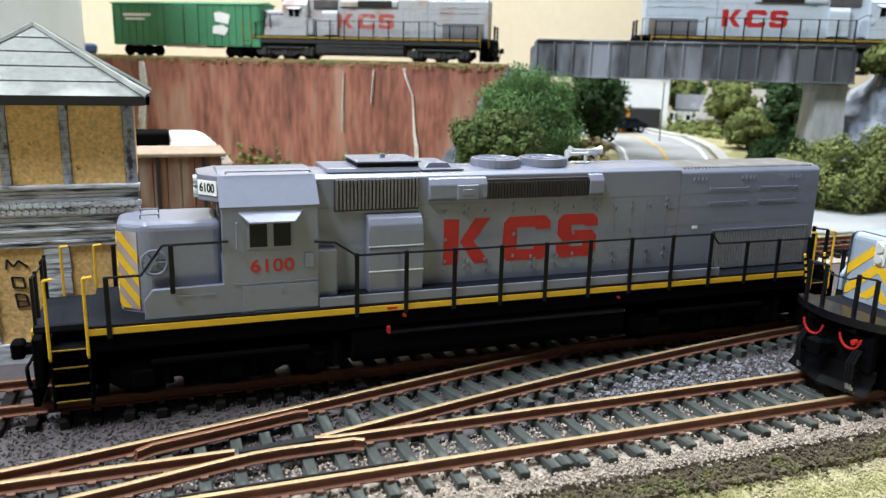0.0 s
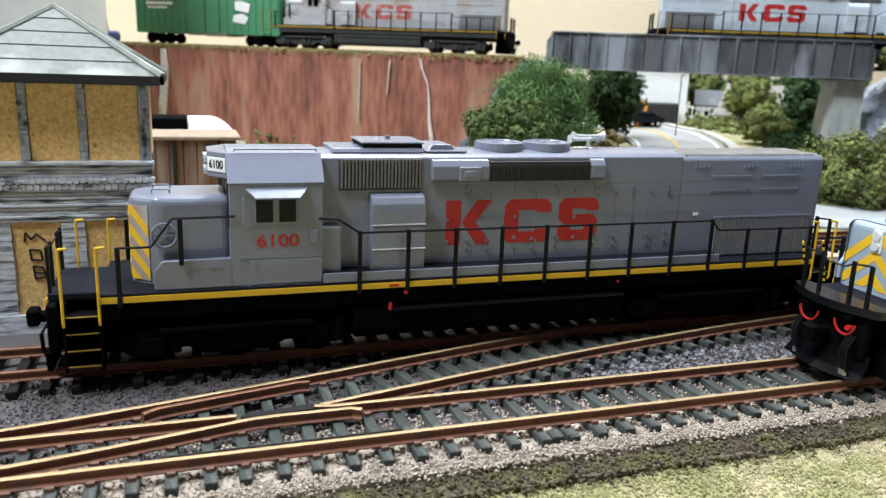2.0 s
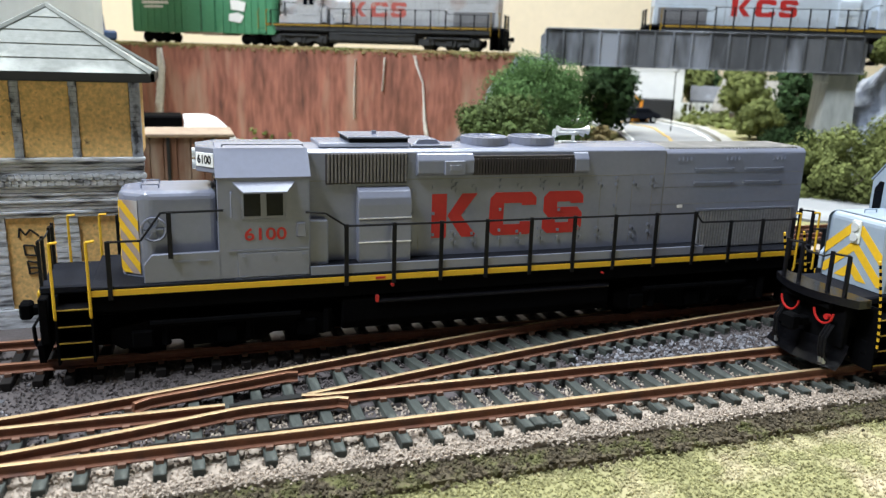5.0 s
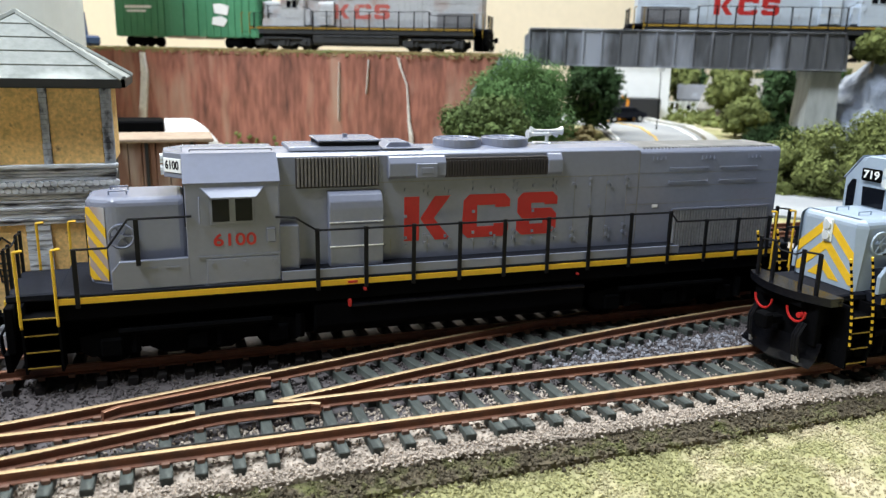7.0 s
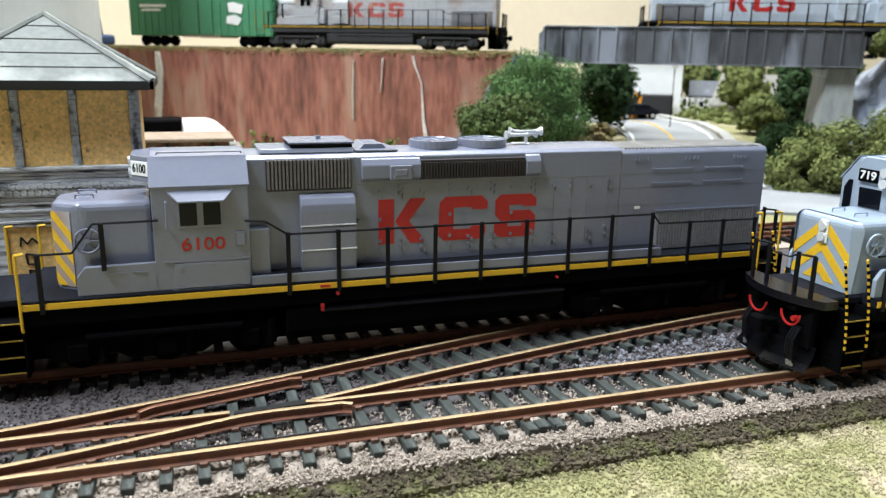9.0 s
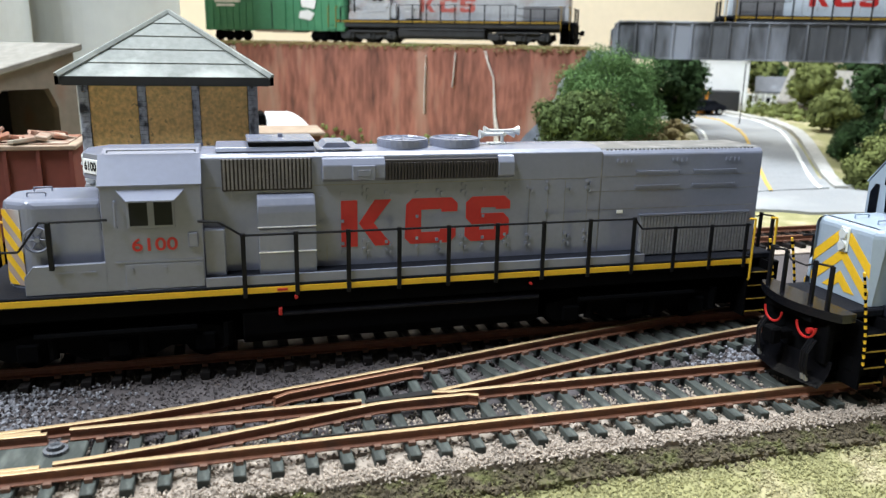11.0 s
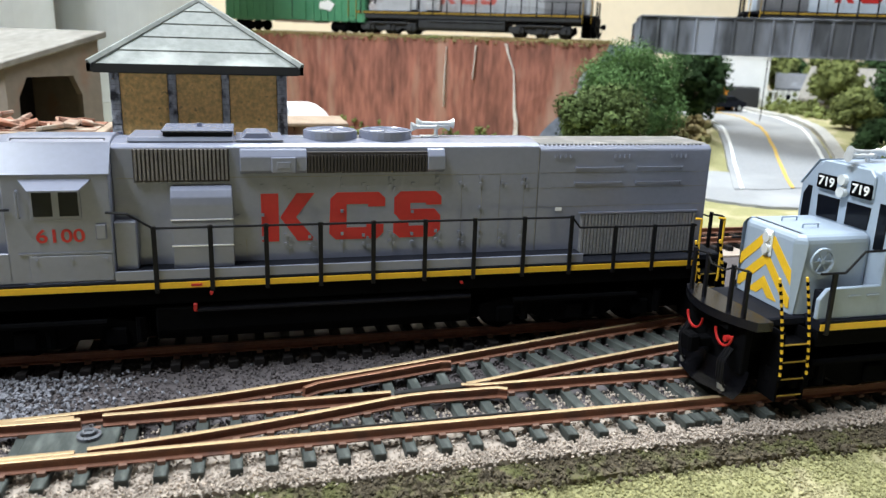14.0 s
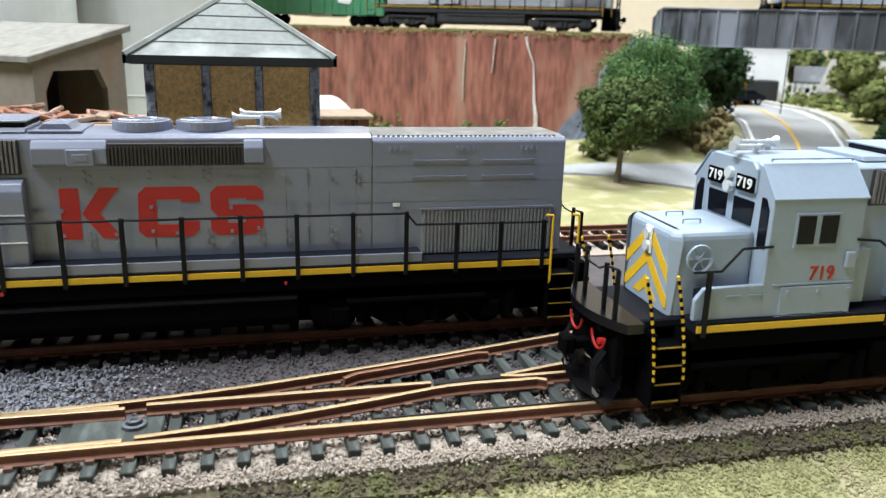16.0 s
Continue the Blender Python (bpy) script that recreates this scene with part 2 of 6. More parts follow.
def mesh_from(bm, name, material, smooth=False):
    bmesh.ops.recalc_face_normals(bm, faces=bm.faces[:])
    me = bpy.data.meshes.new(name)
    bm.to_mesh(me)
    bm.free()
    for m in material if isinstance(material, (list, tuple)) else (material,):
        me.materials.append(m)
    if smooth:
        me.shade_smooth()
    return me


def part(name, bm, material, parent, label="", smooth=False):
    ob = new(name, mesh_from(bm, name, material, smooth))
    ob.parent = parent
    return tagged(ob, label)


def thing(name, label, category, x=0, y=0, z=0, rz=0, group="", kind=""):
    ob = new(name)
    ob.empty_display_size = 0.01
    ob.matrix_world = pose(x, y, z, 0, 0, rz)
    return tagged(ob, label, category, group, kind)


def solid(name, bm, material, label, category, kind="", smooth=False, at=None, group=""):
    ob = new(name, mesh_from(bm, name, material, smooth))
    if at is not None:
        ob.matrix_world = at
    return tagged(ob, label, category, group, kind)


def soup(name, verts, faces, material, label="", category="", kind="", parent=None):
    me = bpy.data.meshes.new(name)
    me.from_pydata(verts, [], faces)
    me.materials.append(material)
    ob = new(name, me)
    ob.parent = parent
    return tagged(ob, label, category, kind=kind)


def letters(text, size, material, parent, name, m, label="", width=None, thick=0.00012):
    """Raised lettering as a mesh; m: its pose in the parent's space."""
    cu = bpy.data.curves.new(name, "FONT")
    cu.body, cu.size, cu.extrude, cu.align_x, cu.align_y, cu.offset = text, size, thick, "CENTER", "CENTER", size * 0.014
    tmp = new(name + "_tmp", cu)
    me = bpy.data.meshes.new_from_object(tmp.evaluated_get(bpy.context.evaluated_depsgraph_get()))
    bpy.data.objects.remove(tmp)
    me.materials.clear()
    me.materials.append(material)
    ob = new(name, me)
    ob.parent = parent
    s = 1.0 if width is None else width / max(ob.dimensions.x, 1e-6)
    for v in me.vertices:
        v.co.x *= s
    ob.matrix_local = m
    return tagged(ob, label)


# ---- the room that holds the layout ----
# floor, ceiling and all walls but the north one are unseen, added to shape bounce
bm = box(bmesh.new(), -2.6, 2.6, -2.6, 2.0, -1.02, -1.0)
solid("floor", bm, M["floor"], "unseen brown carpeted floor added to close the hobby room", "floor", "structure")
bm = box(bmesh.new(), -2.6, 2.6, -2.6, 2.0, 1.42, 1.46)
solid("ceiling", bm, M["room"], "unseen mid-grey ceiling added to close the hobby room", "ceiling", "structure")
bm = box(bmesh.new(), -2.6, 2.6, 0.80, 0.86, -1.0, 1.42)
solid("wall_north", bm, M["cream"], "cream painted room wall behind the layout", "wall", "structure")
for nm, c in (("wall_south", (-2.6, 2.6, -2.66, -2.6)), ("wall_west", (-2.66, -2.6, -2.6, 0.86)), ("wall_east", (2.6, 2.66, -2.6, 0.86))):
    bm = box(bmesh.new(), *c, -1.0, 1.42)
    solid(nm, bm, M["room"], "unseen mid-grey wall added to close the hobby room", "wall", "structure")


# ---- ground sheet of the layout ----
def smoothstep(a, b, x):
    t = min(max((x - a) / (b - a), 0), 1)
    return t * t * (3 - 2 * t)


def height(x, y):
    """Height of the modelled ground."""
    z = -0.0042
    z += 0.0225 * smoothstep(0.27, 0.42, y) * smoothstep(0.10, 0.24, x)
    z += 0.003 * smoothstep(0.115, 0.2, y)
    z += 0.008 * smoothstep(0.32, 0.36, y) * (1 - smoothstep(0.24, 0.32, x)) * smoothstep(0.12, 0.20, x)
    z -= 0.0012 * smoothstep(-0.018, -0.035, y)
    if y < -0.02 or y > 0.12:
        z += 0.0010 * noise.noise((x * 40, y * 40, 0)) + 0.0004 * noise.noise((x * 160, y * 160, 3))
    return z


def sheet(name, x0, x1, y0, y1, nx, ny, zf, material, label, category, kind="structure"):
    verts = [(x0 + (x1 - x0) * i / nx, y0 + (y1 - y0) * j / ny) for j in range(ny + 1) for i in range(nx + 1)]
    faces = [(j * (nx + 1) + i, j * (nx + 1) + i + 1, (j + 1) * (nx + 1) + i + 1, (j + 1) * (nx + 1) + i) for j in range(ny) for i in range(nx)]
    return soup(name, [(x, y, zf(x, y)) for x, y in verts], faces, material, label, category, kind)


ground = sheet("ground", -1.2, 1.6, -0.30, 0.80, 350, 220, height, M["turf"], "pale green scenic turf ground of the model railway", "ground")
bm = box(bmesh.new(), -1.2, 1.6, -0.30, 0.79, -0.05, -0.012)
solid("baseboard", bm, M["wood_top"], "plywood baseboard under the model railway", "baseboard", "structure")
for x in (-1.1, 1.5):
    for y in (-0.25, 0.7):
        bm = box(bmesh.new(), x - 0.03, x + 0.03, y - 0.03, y + 0.03, -1.0, -0.05, 0.004)
        solid("baseboard_leg", bm, M["wood_top"], "square softwood leg under the baseboard", "table leg", "structure")

# beds of ballast, raised a little above the ground
def bed(name, poly, z0, z1, material, label):
    bm = prism(bmesh.new(), poly, "z", z0, z1)
    return solid(name, bm, material, label, "ballast", "structure")


bed("ballast_bed_yard", [(-0.6, -0.0165), (0.9, -0.0165), (0.9, 0.078), (-0.6, 0.078)], -0.008, -0.0024, M["ballast_dark"], "dark purple-grey ballast between the tracks")
ragged_front = [(-0.6 + 1.5 * i / 260, -0.0196 + 0.0009 * noise.noise((i * 1.1, 7, 0)) + 0.0006 * noise.noise((i * 3.3, 9, 0))) for i in range(261)] + [(0.9, -0.0045), (-0.6, -0.0045)]
bed("ballast_bed_front", ragged_front, -0.008, -0.0022, M["ballast_tan"], "tan ballast shoulder of the near track")
bed("ballast_bed_third", [(-0.6, 0.128), (0.9, 0.128), (0.9, 0.172), (-0.6, 0.172)], -0.008, -0.0022, M["ballast_tan"], "tan ballast under the third track")
bed("cinder_strip", [(-0.6, 0.078), (0.9, 0.078), (0.9, 0.128), (-0.6, 0.128)], -0.008, -0.0030, M["ballast_dark"], "dark cinder strip between the tracks")
ragged = lambda x0, x1, y, amp, sd: [(x0 + (x1 - x0) * i / 150, y + amp * noise.noise((i * 0.9, sd, 0)) + amp * 0.6 * noise.noise((i * 2.7, sd, 5))) for i in range(151)]
bed("earth_verge", ragged(-0.3, 0.6, -0.0275, 0.0022, 1.0) + [(0.6, -0.0195), (-0.3, -0.0195)], -0.009, -0.0034, M["earth"], "dark earth verge beside the ballast")

# ---- track ----
RAIL_TOP = 0.0030


def curve_through(pts, step=0.002):
    xs = np.arange(pts[0][0], pts[-1][0] + 1e-9, step)
    ys = np.interp(xs, [p[0] for p in pts], [p[1] for p in pts])
    k = np.hanning(31)
    pad = np.concatenate([ys[0] + (ys[1] - ys[0]) * np.arange(-15, 0), ys, ys[-1] + (ys[-1] - ys[-2]) * np.arange(1, 16)])
    return np.stack([xs, np.convolve(pad, k / k.sum(), "valid")], -1)


def offset_line(line, d):
    t = np.gradient(line, axis=0)
    t /= np.linalg.norm(t, axis=1)[:, None]
    return line + d * np.stack([-t[:, 1], t[:, 0]], -1)


RAIL = [(-0.0012, 0.0004), (-0.0012, 0.0007), (-0.0004, 0.0010), (-0.0004, 0.0021), (-0.00065, 0.0023), (-0.00065, 0.0029), (-0.0005, 0.0030),
        (0.0005, 0.0030), (0.00065, 0.0029), (0.00065, 0.0023), (0.0004, 0.0021), (0.0004, 0.0010), (0.0012, 0.0007), (0.0012, 0.0004)]


def rail_mesh(name, line, parent, head, z=0.0, side=None, label=""):
    bm = bmesh.new()
    t = np.gradient(line, axis=0)
    t /= np.linalg.norm(t, axis=1)[:, None]
    rings = [[bm.verts.new((p[0] - d[1] * a, p[1] + d[0] * a, z + b)) for a, b in RAIL] for p, d in zip(line, t)]
    k = len(RAIL)
    for r, s in zip(rings, rings[1:]):
        for i in range(k):
            f = bm.faces.new((r[i], s[i], s[(i + 1) % k], r[(i + 1) % k]))
            f.material_index = 1 if i in (5, 6, 7) else 0
    bm.faces.new(rings[0])
    bm.faces.new(rings[-1][::-1])
    return part(name, bm, [side or M["rail_side"], head], parent, label)


def tie_mesh(name, y0, y1, rails, material, w=0.0027):
    bm = bmesh.new()
    box(bm, -w / 2, w / 2, y0, y1, -0.0026, 0.0, 0.00018)
    wood = set(bm.faces)
    for y in rails:
        for s in (-1, 1):
            box(bm, -0.0008, 0.0008, y + s * 0.0017 - 0.0006, y + s * 0.0017 + 0.0006, 0.0, 0.0009)
    for f in bm.faces:
        if f not in wood:
            f.material_index = 1
    return mesh_from(bm, name, [material, M["plate"]])


def lay_ties(track, xs, me, y=0.0, turn=None):
    for i, x in enumerate(xs):
        ob = new("tie", me)
        ob.parent = track
        a = random.uniform(-1.2, 1.2)
        ob.matrix_local = pose(x, y if turn is None else turn[i][0], random.uniform(-0.00012, 0.00006), 0, 0, a + (0 if turn is None else turn[i][1]))


TIE = 0.0076
straight = lambda x0, x1, y, step=0.02: np.stack([np.arange(x0, x1 + 1e-9, step), np.full(len(np.arange(x0, x1 + 1e-9, step)), y)], -1)
DIVERGE = curve_through([(-0.20, 0.0), (-0.14, 0.0003), (-0.115, 0.0009), (-0.095, 0.0024), (-0.069, 0.0060), (-0.032, 0.0140), (0.014, 0.0248),
                         (0.036, 0.0300), (0.08, 0.0392), (0.12, 0.0462), (0.152, 0.0505), (0.19, 0.0545), (0.23, 0.0566), (0.28, 0.0568)])
clip = lambda line, a, b: line[(line[:, 0] >= a) & (line[:, 0] <= b)]

front_track = thing("front_track", "rusty-sided model rails on dark plastic ties in tan ballast", "railway track", kind="structure")
rear_track = thing("rear_track", "rusty model rails on dark ties under the grey locomotive", "railway track", kind="structure")
turnout = thing("turnout_track", "curved turnout rails crossing between the two tracks", "railway track", kind="structure")
third_track = thing("third_track", "weathered model track beyond the signal tower", "railway track", kind="structure")

rail_mesh("rail", straight(-0.60, 0.90, -0.0088), front_track, M["rail_top"])
rail_mesh("rail", straight(-0.60, -0.1010, 0.0088, 0.0199), front_track, M["rail_top"])
rail_mesh("closure_rail", straight(-0.0965, -0.0300, 0.0088, 0.0133), front_track, M["rail_top"])
rail_mesh("rail", np.concatenate([[(-0.0115, 0.0098)], straight(-0.007, 0.90, 0.0088)]), front_track, M["rail_top"])
inner, outer = offset_line(DIVERGE, -0.0088), offset_line(DIVERGE, 0.0088)
rail_mesh("rail", clip(outer, -0.20, 0.205), turnout, M["rail_top"])
rail_mesh("closure_rail", np.concatenate([clip(inner, -0.098, -0.030), [(-0.026, 0.0062), (-0.020, 0.0066), (-0.003, 0.0064), (-0.0006, 0.0052)]]), turnout, M["rail_top"])
rail_mesh("rail", clip(inner, -0.0115, 0.205), turnout, M["rail_top"])
wing = clip(offset_line(DIVERGE, 0.0063), -0.048, -0.012)
rail_mesh("guard_rail", np.concatenate([[wing[0] + (-0.0035, -0.0022)], wing, [wing[-1] + (0.003, -0.0004)]]), turnout, M["rail_rust"])
bm = bmesh.new()
box(bm, -0.047, 0.0065, -0.0068, -0.0062, 0.0, 0.0026, 0.0001)
part("guard_rail", bm, M["frog"], front_track, "black plastic check rail")
bm = bmesh.new()
prism(bm, [(-0.029, 0.0082), (-0.029, 0.0096), (-0.012, 0.0118), (-0.004, 0.0112), (-0.004, 0.0094), (-0.012, 0.0088)], "z", 0.0, 0.0026, 0.0002)
part("frog", bm, M["frog"], turnout, "black plastic frog")
bm = bmesh.new()
box(bm, -0.112, -0.0925, -0.0055, 0.0072, -0.001, 0.0006, 0.0003)
part("throw_plate", bm, M["tie"], turnout, "dark green-grey pivot plate of the switch blades")
bm = bmesh.new()
ring(bm, (-0.0985, 0.003, 0.0010), (0, 0, 1), 0.0021, 0.0006, 20)
ring(bm, (-0.0985, 0.003, 0.0020), (0, 0, 1), 0.0012, 0.0004, 16)
rod(bm, (-0.0985, 0.003, 0), (-0.0985, 0.003, 0.0018), 0.0012, 12)
part("pivot_boss", bm, M["steel_grey"], turnout, "dull metal ring boss")
rail_mesh("switch_blade", np.array([(-0.160, 0.0074), (-0.13, 0.0080), (-0.1010, 0.0076)]), turnout, M["rail_top"])
rail_mesh("switch_blade", np.array([(-0.160, -0.0078), (-0.13, -0.0076), (-0.0995, -0.0072)]), turnout, M["rail_top"])
# rear track
rail_mesh("rail", straight(-0.60, 0.90, 0.0568 - 0.0088), rear_track, M["rail_rust"])
rail_mesh("rail", straight(-0.60, 0.90, 0.0568 + 0.0088), rear_track, M["rail_rust"])
for d in (-0.0088, 0.0088):
    rail_mesh("rail", straight(-0.60, 0.90, 0.150 + d), third_track, M["rail_rust"])

siding_track = thing("siding_track", "short weathered siding track under the wooden gondola", "railway track", kind="structure")
for d in (-0.0088, 0.0088):
    rail_mesh("rail", straight(-0.40, 0.02, 0.229 + d), siding_track, M["rail_rust"])
# ties
me = tie_mesh("tie", -0.0152, 0.0152, (-0.0088, 0.0088), M["tie"])
lay_ties(front_track, [0.0012 + TIE * k for k in range(-58, 100) if k > 0 or k < -15], me)
for k in range(-15, 1):
    x = 0.0012 + TIE * k
    far = float(np.interp(x, DIVERGE[:, 0], DIVERGE[:, 1]))
    me = tie_mesh("tie", -0.0152, far + 0.0150, (-0.0088, 0.0088, far - 0.0088, far + 0.0088) if far > 0.004 else (-0.0088, 0.0088), M["tie"])
    lay_ties(front_track, [x], me)
me = tie_mesh("tie", -0.0140, 0.0140, (-0.0088, 0.0088), M["tie"])
xs = np.arange(0.0105, 0.175, 0.0072)
slope = np.gradient(DIVERGE[:, 1], DIVERGE[:, 0])
lay_ties(turnout, xs, me, turn=[(float(np.interp(x, DIVERGE[:, 0], DIVERGE[:, 1])), math.degrees(math.atan(np.interp(x, DIVERGE[:, 0], slope)))) for x in xs])
# rear, siding and third tracks take the ties with shade in their colour
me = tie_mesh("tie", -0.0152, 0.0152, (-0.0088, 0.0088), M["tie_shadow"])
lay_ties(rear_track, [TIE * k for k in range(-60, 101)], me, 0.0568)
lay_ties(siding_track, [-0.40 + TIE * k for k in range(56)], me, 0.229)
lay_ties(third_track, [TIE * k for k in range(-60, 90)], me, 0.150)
# a filler tie at the rail joint
me = tie_mesh("tie", -0.0145, -0.0105, (), M["tie"], 0.0032)
lay_ties(front_track, [0.0430, 0.0470, 0.0545], me)


# ---- scattered ballast and turf ----
OCTA = [(1, 0, 0), (-1, 0, 0), (0, 1, 0), (0, -1, 0), (0, 0, 1), (0, 0, -1)]
OCTF = [(0, 2, 4), (2, 1, 4), (1, 3, 4), (3, 0, 4), (2, 0, 5), (1, 2, 5), (3, 1, 5), (0, 3, 5)]


def scatter(name, count, place, size, material, label, category, seed):
    rng = np.random.default_rng(seed)
    centre = np.array([place(rng) for _ in range(count)])
    q = rng.normal(size=(count, 4))
    w, x, y, z = (q / np.linalg.norm(q, axis=1)[:, None]).T
    turn = np.array([[1 - 2 * (y * y + z * z), 2 * (x * y - w * z), 2 * (x * z + w * y)], [2 * (x * y + w * z), 1 - 2 * (x * x + z * z), 2 * (y * z - w * x)],
                     [2 * (x * z - w * y), 2 * (y * z + w * x), 1 - 2 * (x * x + y * y)]]).transpose(2, 0, 1)
    shape = np.array(OCTA, float)[None] * (size * rng.uniform(0.55, 1.35, (count, 1, 1))) * rng.uniform(0.6, 1.25, (count, 6, 1))
    verts = (np.einsum("nij,nkj->nki", turn, shape) + centre[:, None]).reshape(-1, 3)
    faces = (np.array(OCTF)[None] + 6 * np.arange(count)[:, None, None]).reshape(-1, 3)
    return soup(name, verts.tolist(), faces.tolist(), material, label, category, "stuff")


def yard(rng):
    while True:
        x, y = rng.uniform(-0.19, 0.36), rng.uniform(0.004, 0.052)
        c = float(np.interp(x, DIVERGE[:, 0], DIVERGE[:, 1]))
        if y > c - 0.005 or x > 0.03:
            return x, y, -0.0020 + rng.normal(0, 0.00025)


scatter("ballast_stones", 20000, yard, 0.00045, M["ballast_dark"], "purple-grey crushed stone ballast between the tracks", "ballast", 3)
scatter("pale_ballast_stones", 4500, lambda r: (r.normal(-0.150, 0.024), r.uniform(0.016, 0.044), -0.0018 + r.normal(0, 0.00025)), 0.0006, M["ballast_light"], "pale grey crushed stone ballast by the turnout", "ballast", 4)
scatter("pale_ballast_strip", 1300, lambda r: (r.uniform(0.07, 0.30), 0.0175 + r.uniform(0, 0.014), -0.0019 + r.normal(0, 0.00025)), 0.0007, M["ballast_light"], "pale grey ballast in the angle of the turnout", "ballast", 5)
scatter("tan_ballast_stones", 22000, lambda r: (r.uniform(-0.12, 0.30), r.choice([r.normal(-0.0176, 0.0018), r.uniform(-0.0165, 0.008)]), -0.0018 + r.normal(0, 0.0003)), 0.00042, M["ballast_tan"], "tan crushed stone ballast along the near track", "ballast", 6)
scatter("earth_crumbs", 8500, lambda r: (r.uniform(-0.08, 0.30), r.normal(-0.0240, 0.0026), -0.0034 + r.normal(0, 0.0004)), 0.0006, M["earth"], "dark brown earth and moss crumbs beside the ballast", "earth", 7)
scatter("turf_tufts", 26000, lambda r: (lambda x, y: (x, y, height(x, y) + 0.0002))(r.uniform(-0.06, 0.30), -0.0245 - abs(r.normal(0, 0.024))), 0.00046, M["turf"], "pale green foam turf tufts", "turf", 8)

# ---- locomotives (front towards -x, z = 0 at the tops of the ties) ----
def block_marks(parent, x0, z0, w, h, y, material, face=-1):
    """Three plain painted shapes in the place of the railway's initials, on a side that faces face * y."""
    ya, yb = (y, y + face * 0.00015)
    u, g = w / 50.0, h / 13.6
    shapes = [
        [[(0, 0), (4.6, 0), (4.6, 13.6), (0, 13.6)], [(5.0, 6.8), (9.5, 13.6), (14.3, 13.6), (9.2, 6.8), (14.6, 0), (9.6, 0)]],
        [[(18.2, 1.8), (20.0, 0), (31.6, 0), (33.4, 1.8), (33.4, 4.2), (28.6, 4.2), (28.6, 3.4), (23, 3.4), (23, 10.2), (29, 10.2), (29, 9.4), (33.8, 9.4), (33.8, 11.8), (32, 13.6), (20.4, 13.6), (18.6, 11.8)]],
        [[(36.2, 4.4), (36.2, 1.6), (38, 0), (47.8, 0), (49.8, 2), (49.8, 6.4), (48, 8.4), (41, 8.4), (41, 10.2), (45.6, 10.2), (45.6, 9.6), (50, 9.6), (50, 12), (48.2, 13.6), (38.2, 13.6), (36.4, 11.8),
          (36.4, 7.2), (38.2, 5.2), (45.2, 5.2), (45.2, 3.4), (40.6, 3.4), (40.6, 4.4)]],
    ]
    for group in shapes:
        bm = bmesh.new()
        for poly in group:
            prism(bm, [(x0 + a * u, z0 + b * g) for a, b in poly], "y", ya, yb)
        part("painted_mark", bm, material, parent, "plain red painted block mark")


def truck(parent, x, dark):
    bogie = bmesh.new()
    for s in (-1, 1):
        prism(bogie, [(x - 0.030, 0.0085), (x - 0.027, 0.0065), (x - 0.014, 0.0095), (x - 0.009, 0.0062), (x + 0.009, 0.0062), (x + 0.014, 0.0095), (x + 0.027, 0.0065),
                      (x + 0.030, 0.0085), (x + 0.030, 0.0125), (x + 0.018, 0.0148), (x - 0.018, 0.0148), (x - 0.030, 0.0125)], "y", s * 0.0125, s * 0.0148, 0.0003)
        for a in (-0.022, 0, 0.022):
            box(bogie, x + a - 0.0028, x + a + 0.0028, *sorted((s * 0.0146, s * 0.0160)), 0.0068, 0.0118, 0.0005)
            rod(bogie, (x + a + 0.006, s * 0.0150, 0.0075), (x + a + 0.006, s * 0.0150, 0.0145), 0.0013, 8)
        rod(bogie, (x - 0.020, s * 0.0163, 0.0138), (x + 0.020, s * 0.0163, 0.0138), 0.0009, 8)
    t = part("truck", bogie, dark, parent, "dark three-axle truck frame")
    for a in (-0.022, 0, 0.022):
        w = bmesh.new()
        for s in (-1, 1):
            rod(w, (x + a, s * 0.0076, 0.0088), (x + a, s * 0.0100, 0.0088), 0.0058, 20)
            rod(w, (x + a, s * 0.0070, 0.0088), (x + a, s * 0.0076, 0.0088), 0.0063, 20)
        rod(w, (x + a, -0.008, 0.0088), (x + a, 0.008, 0.0088), 0.0014, 8)
        part("wheelset", w, dark, t)


def slats(bm, x0, x1, z0, z1, y, depth, pitch, face):
    n = int((x1 - x0) / pitch)
    for i in range(n + 1):
        x = x0 + (x1 - x0) * i / n
        box(bm, x - pitch * 0.28, x + pitch * 0.28, *sorted((y, y + face * depth)), z0, z1)
    return bm


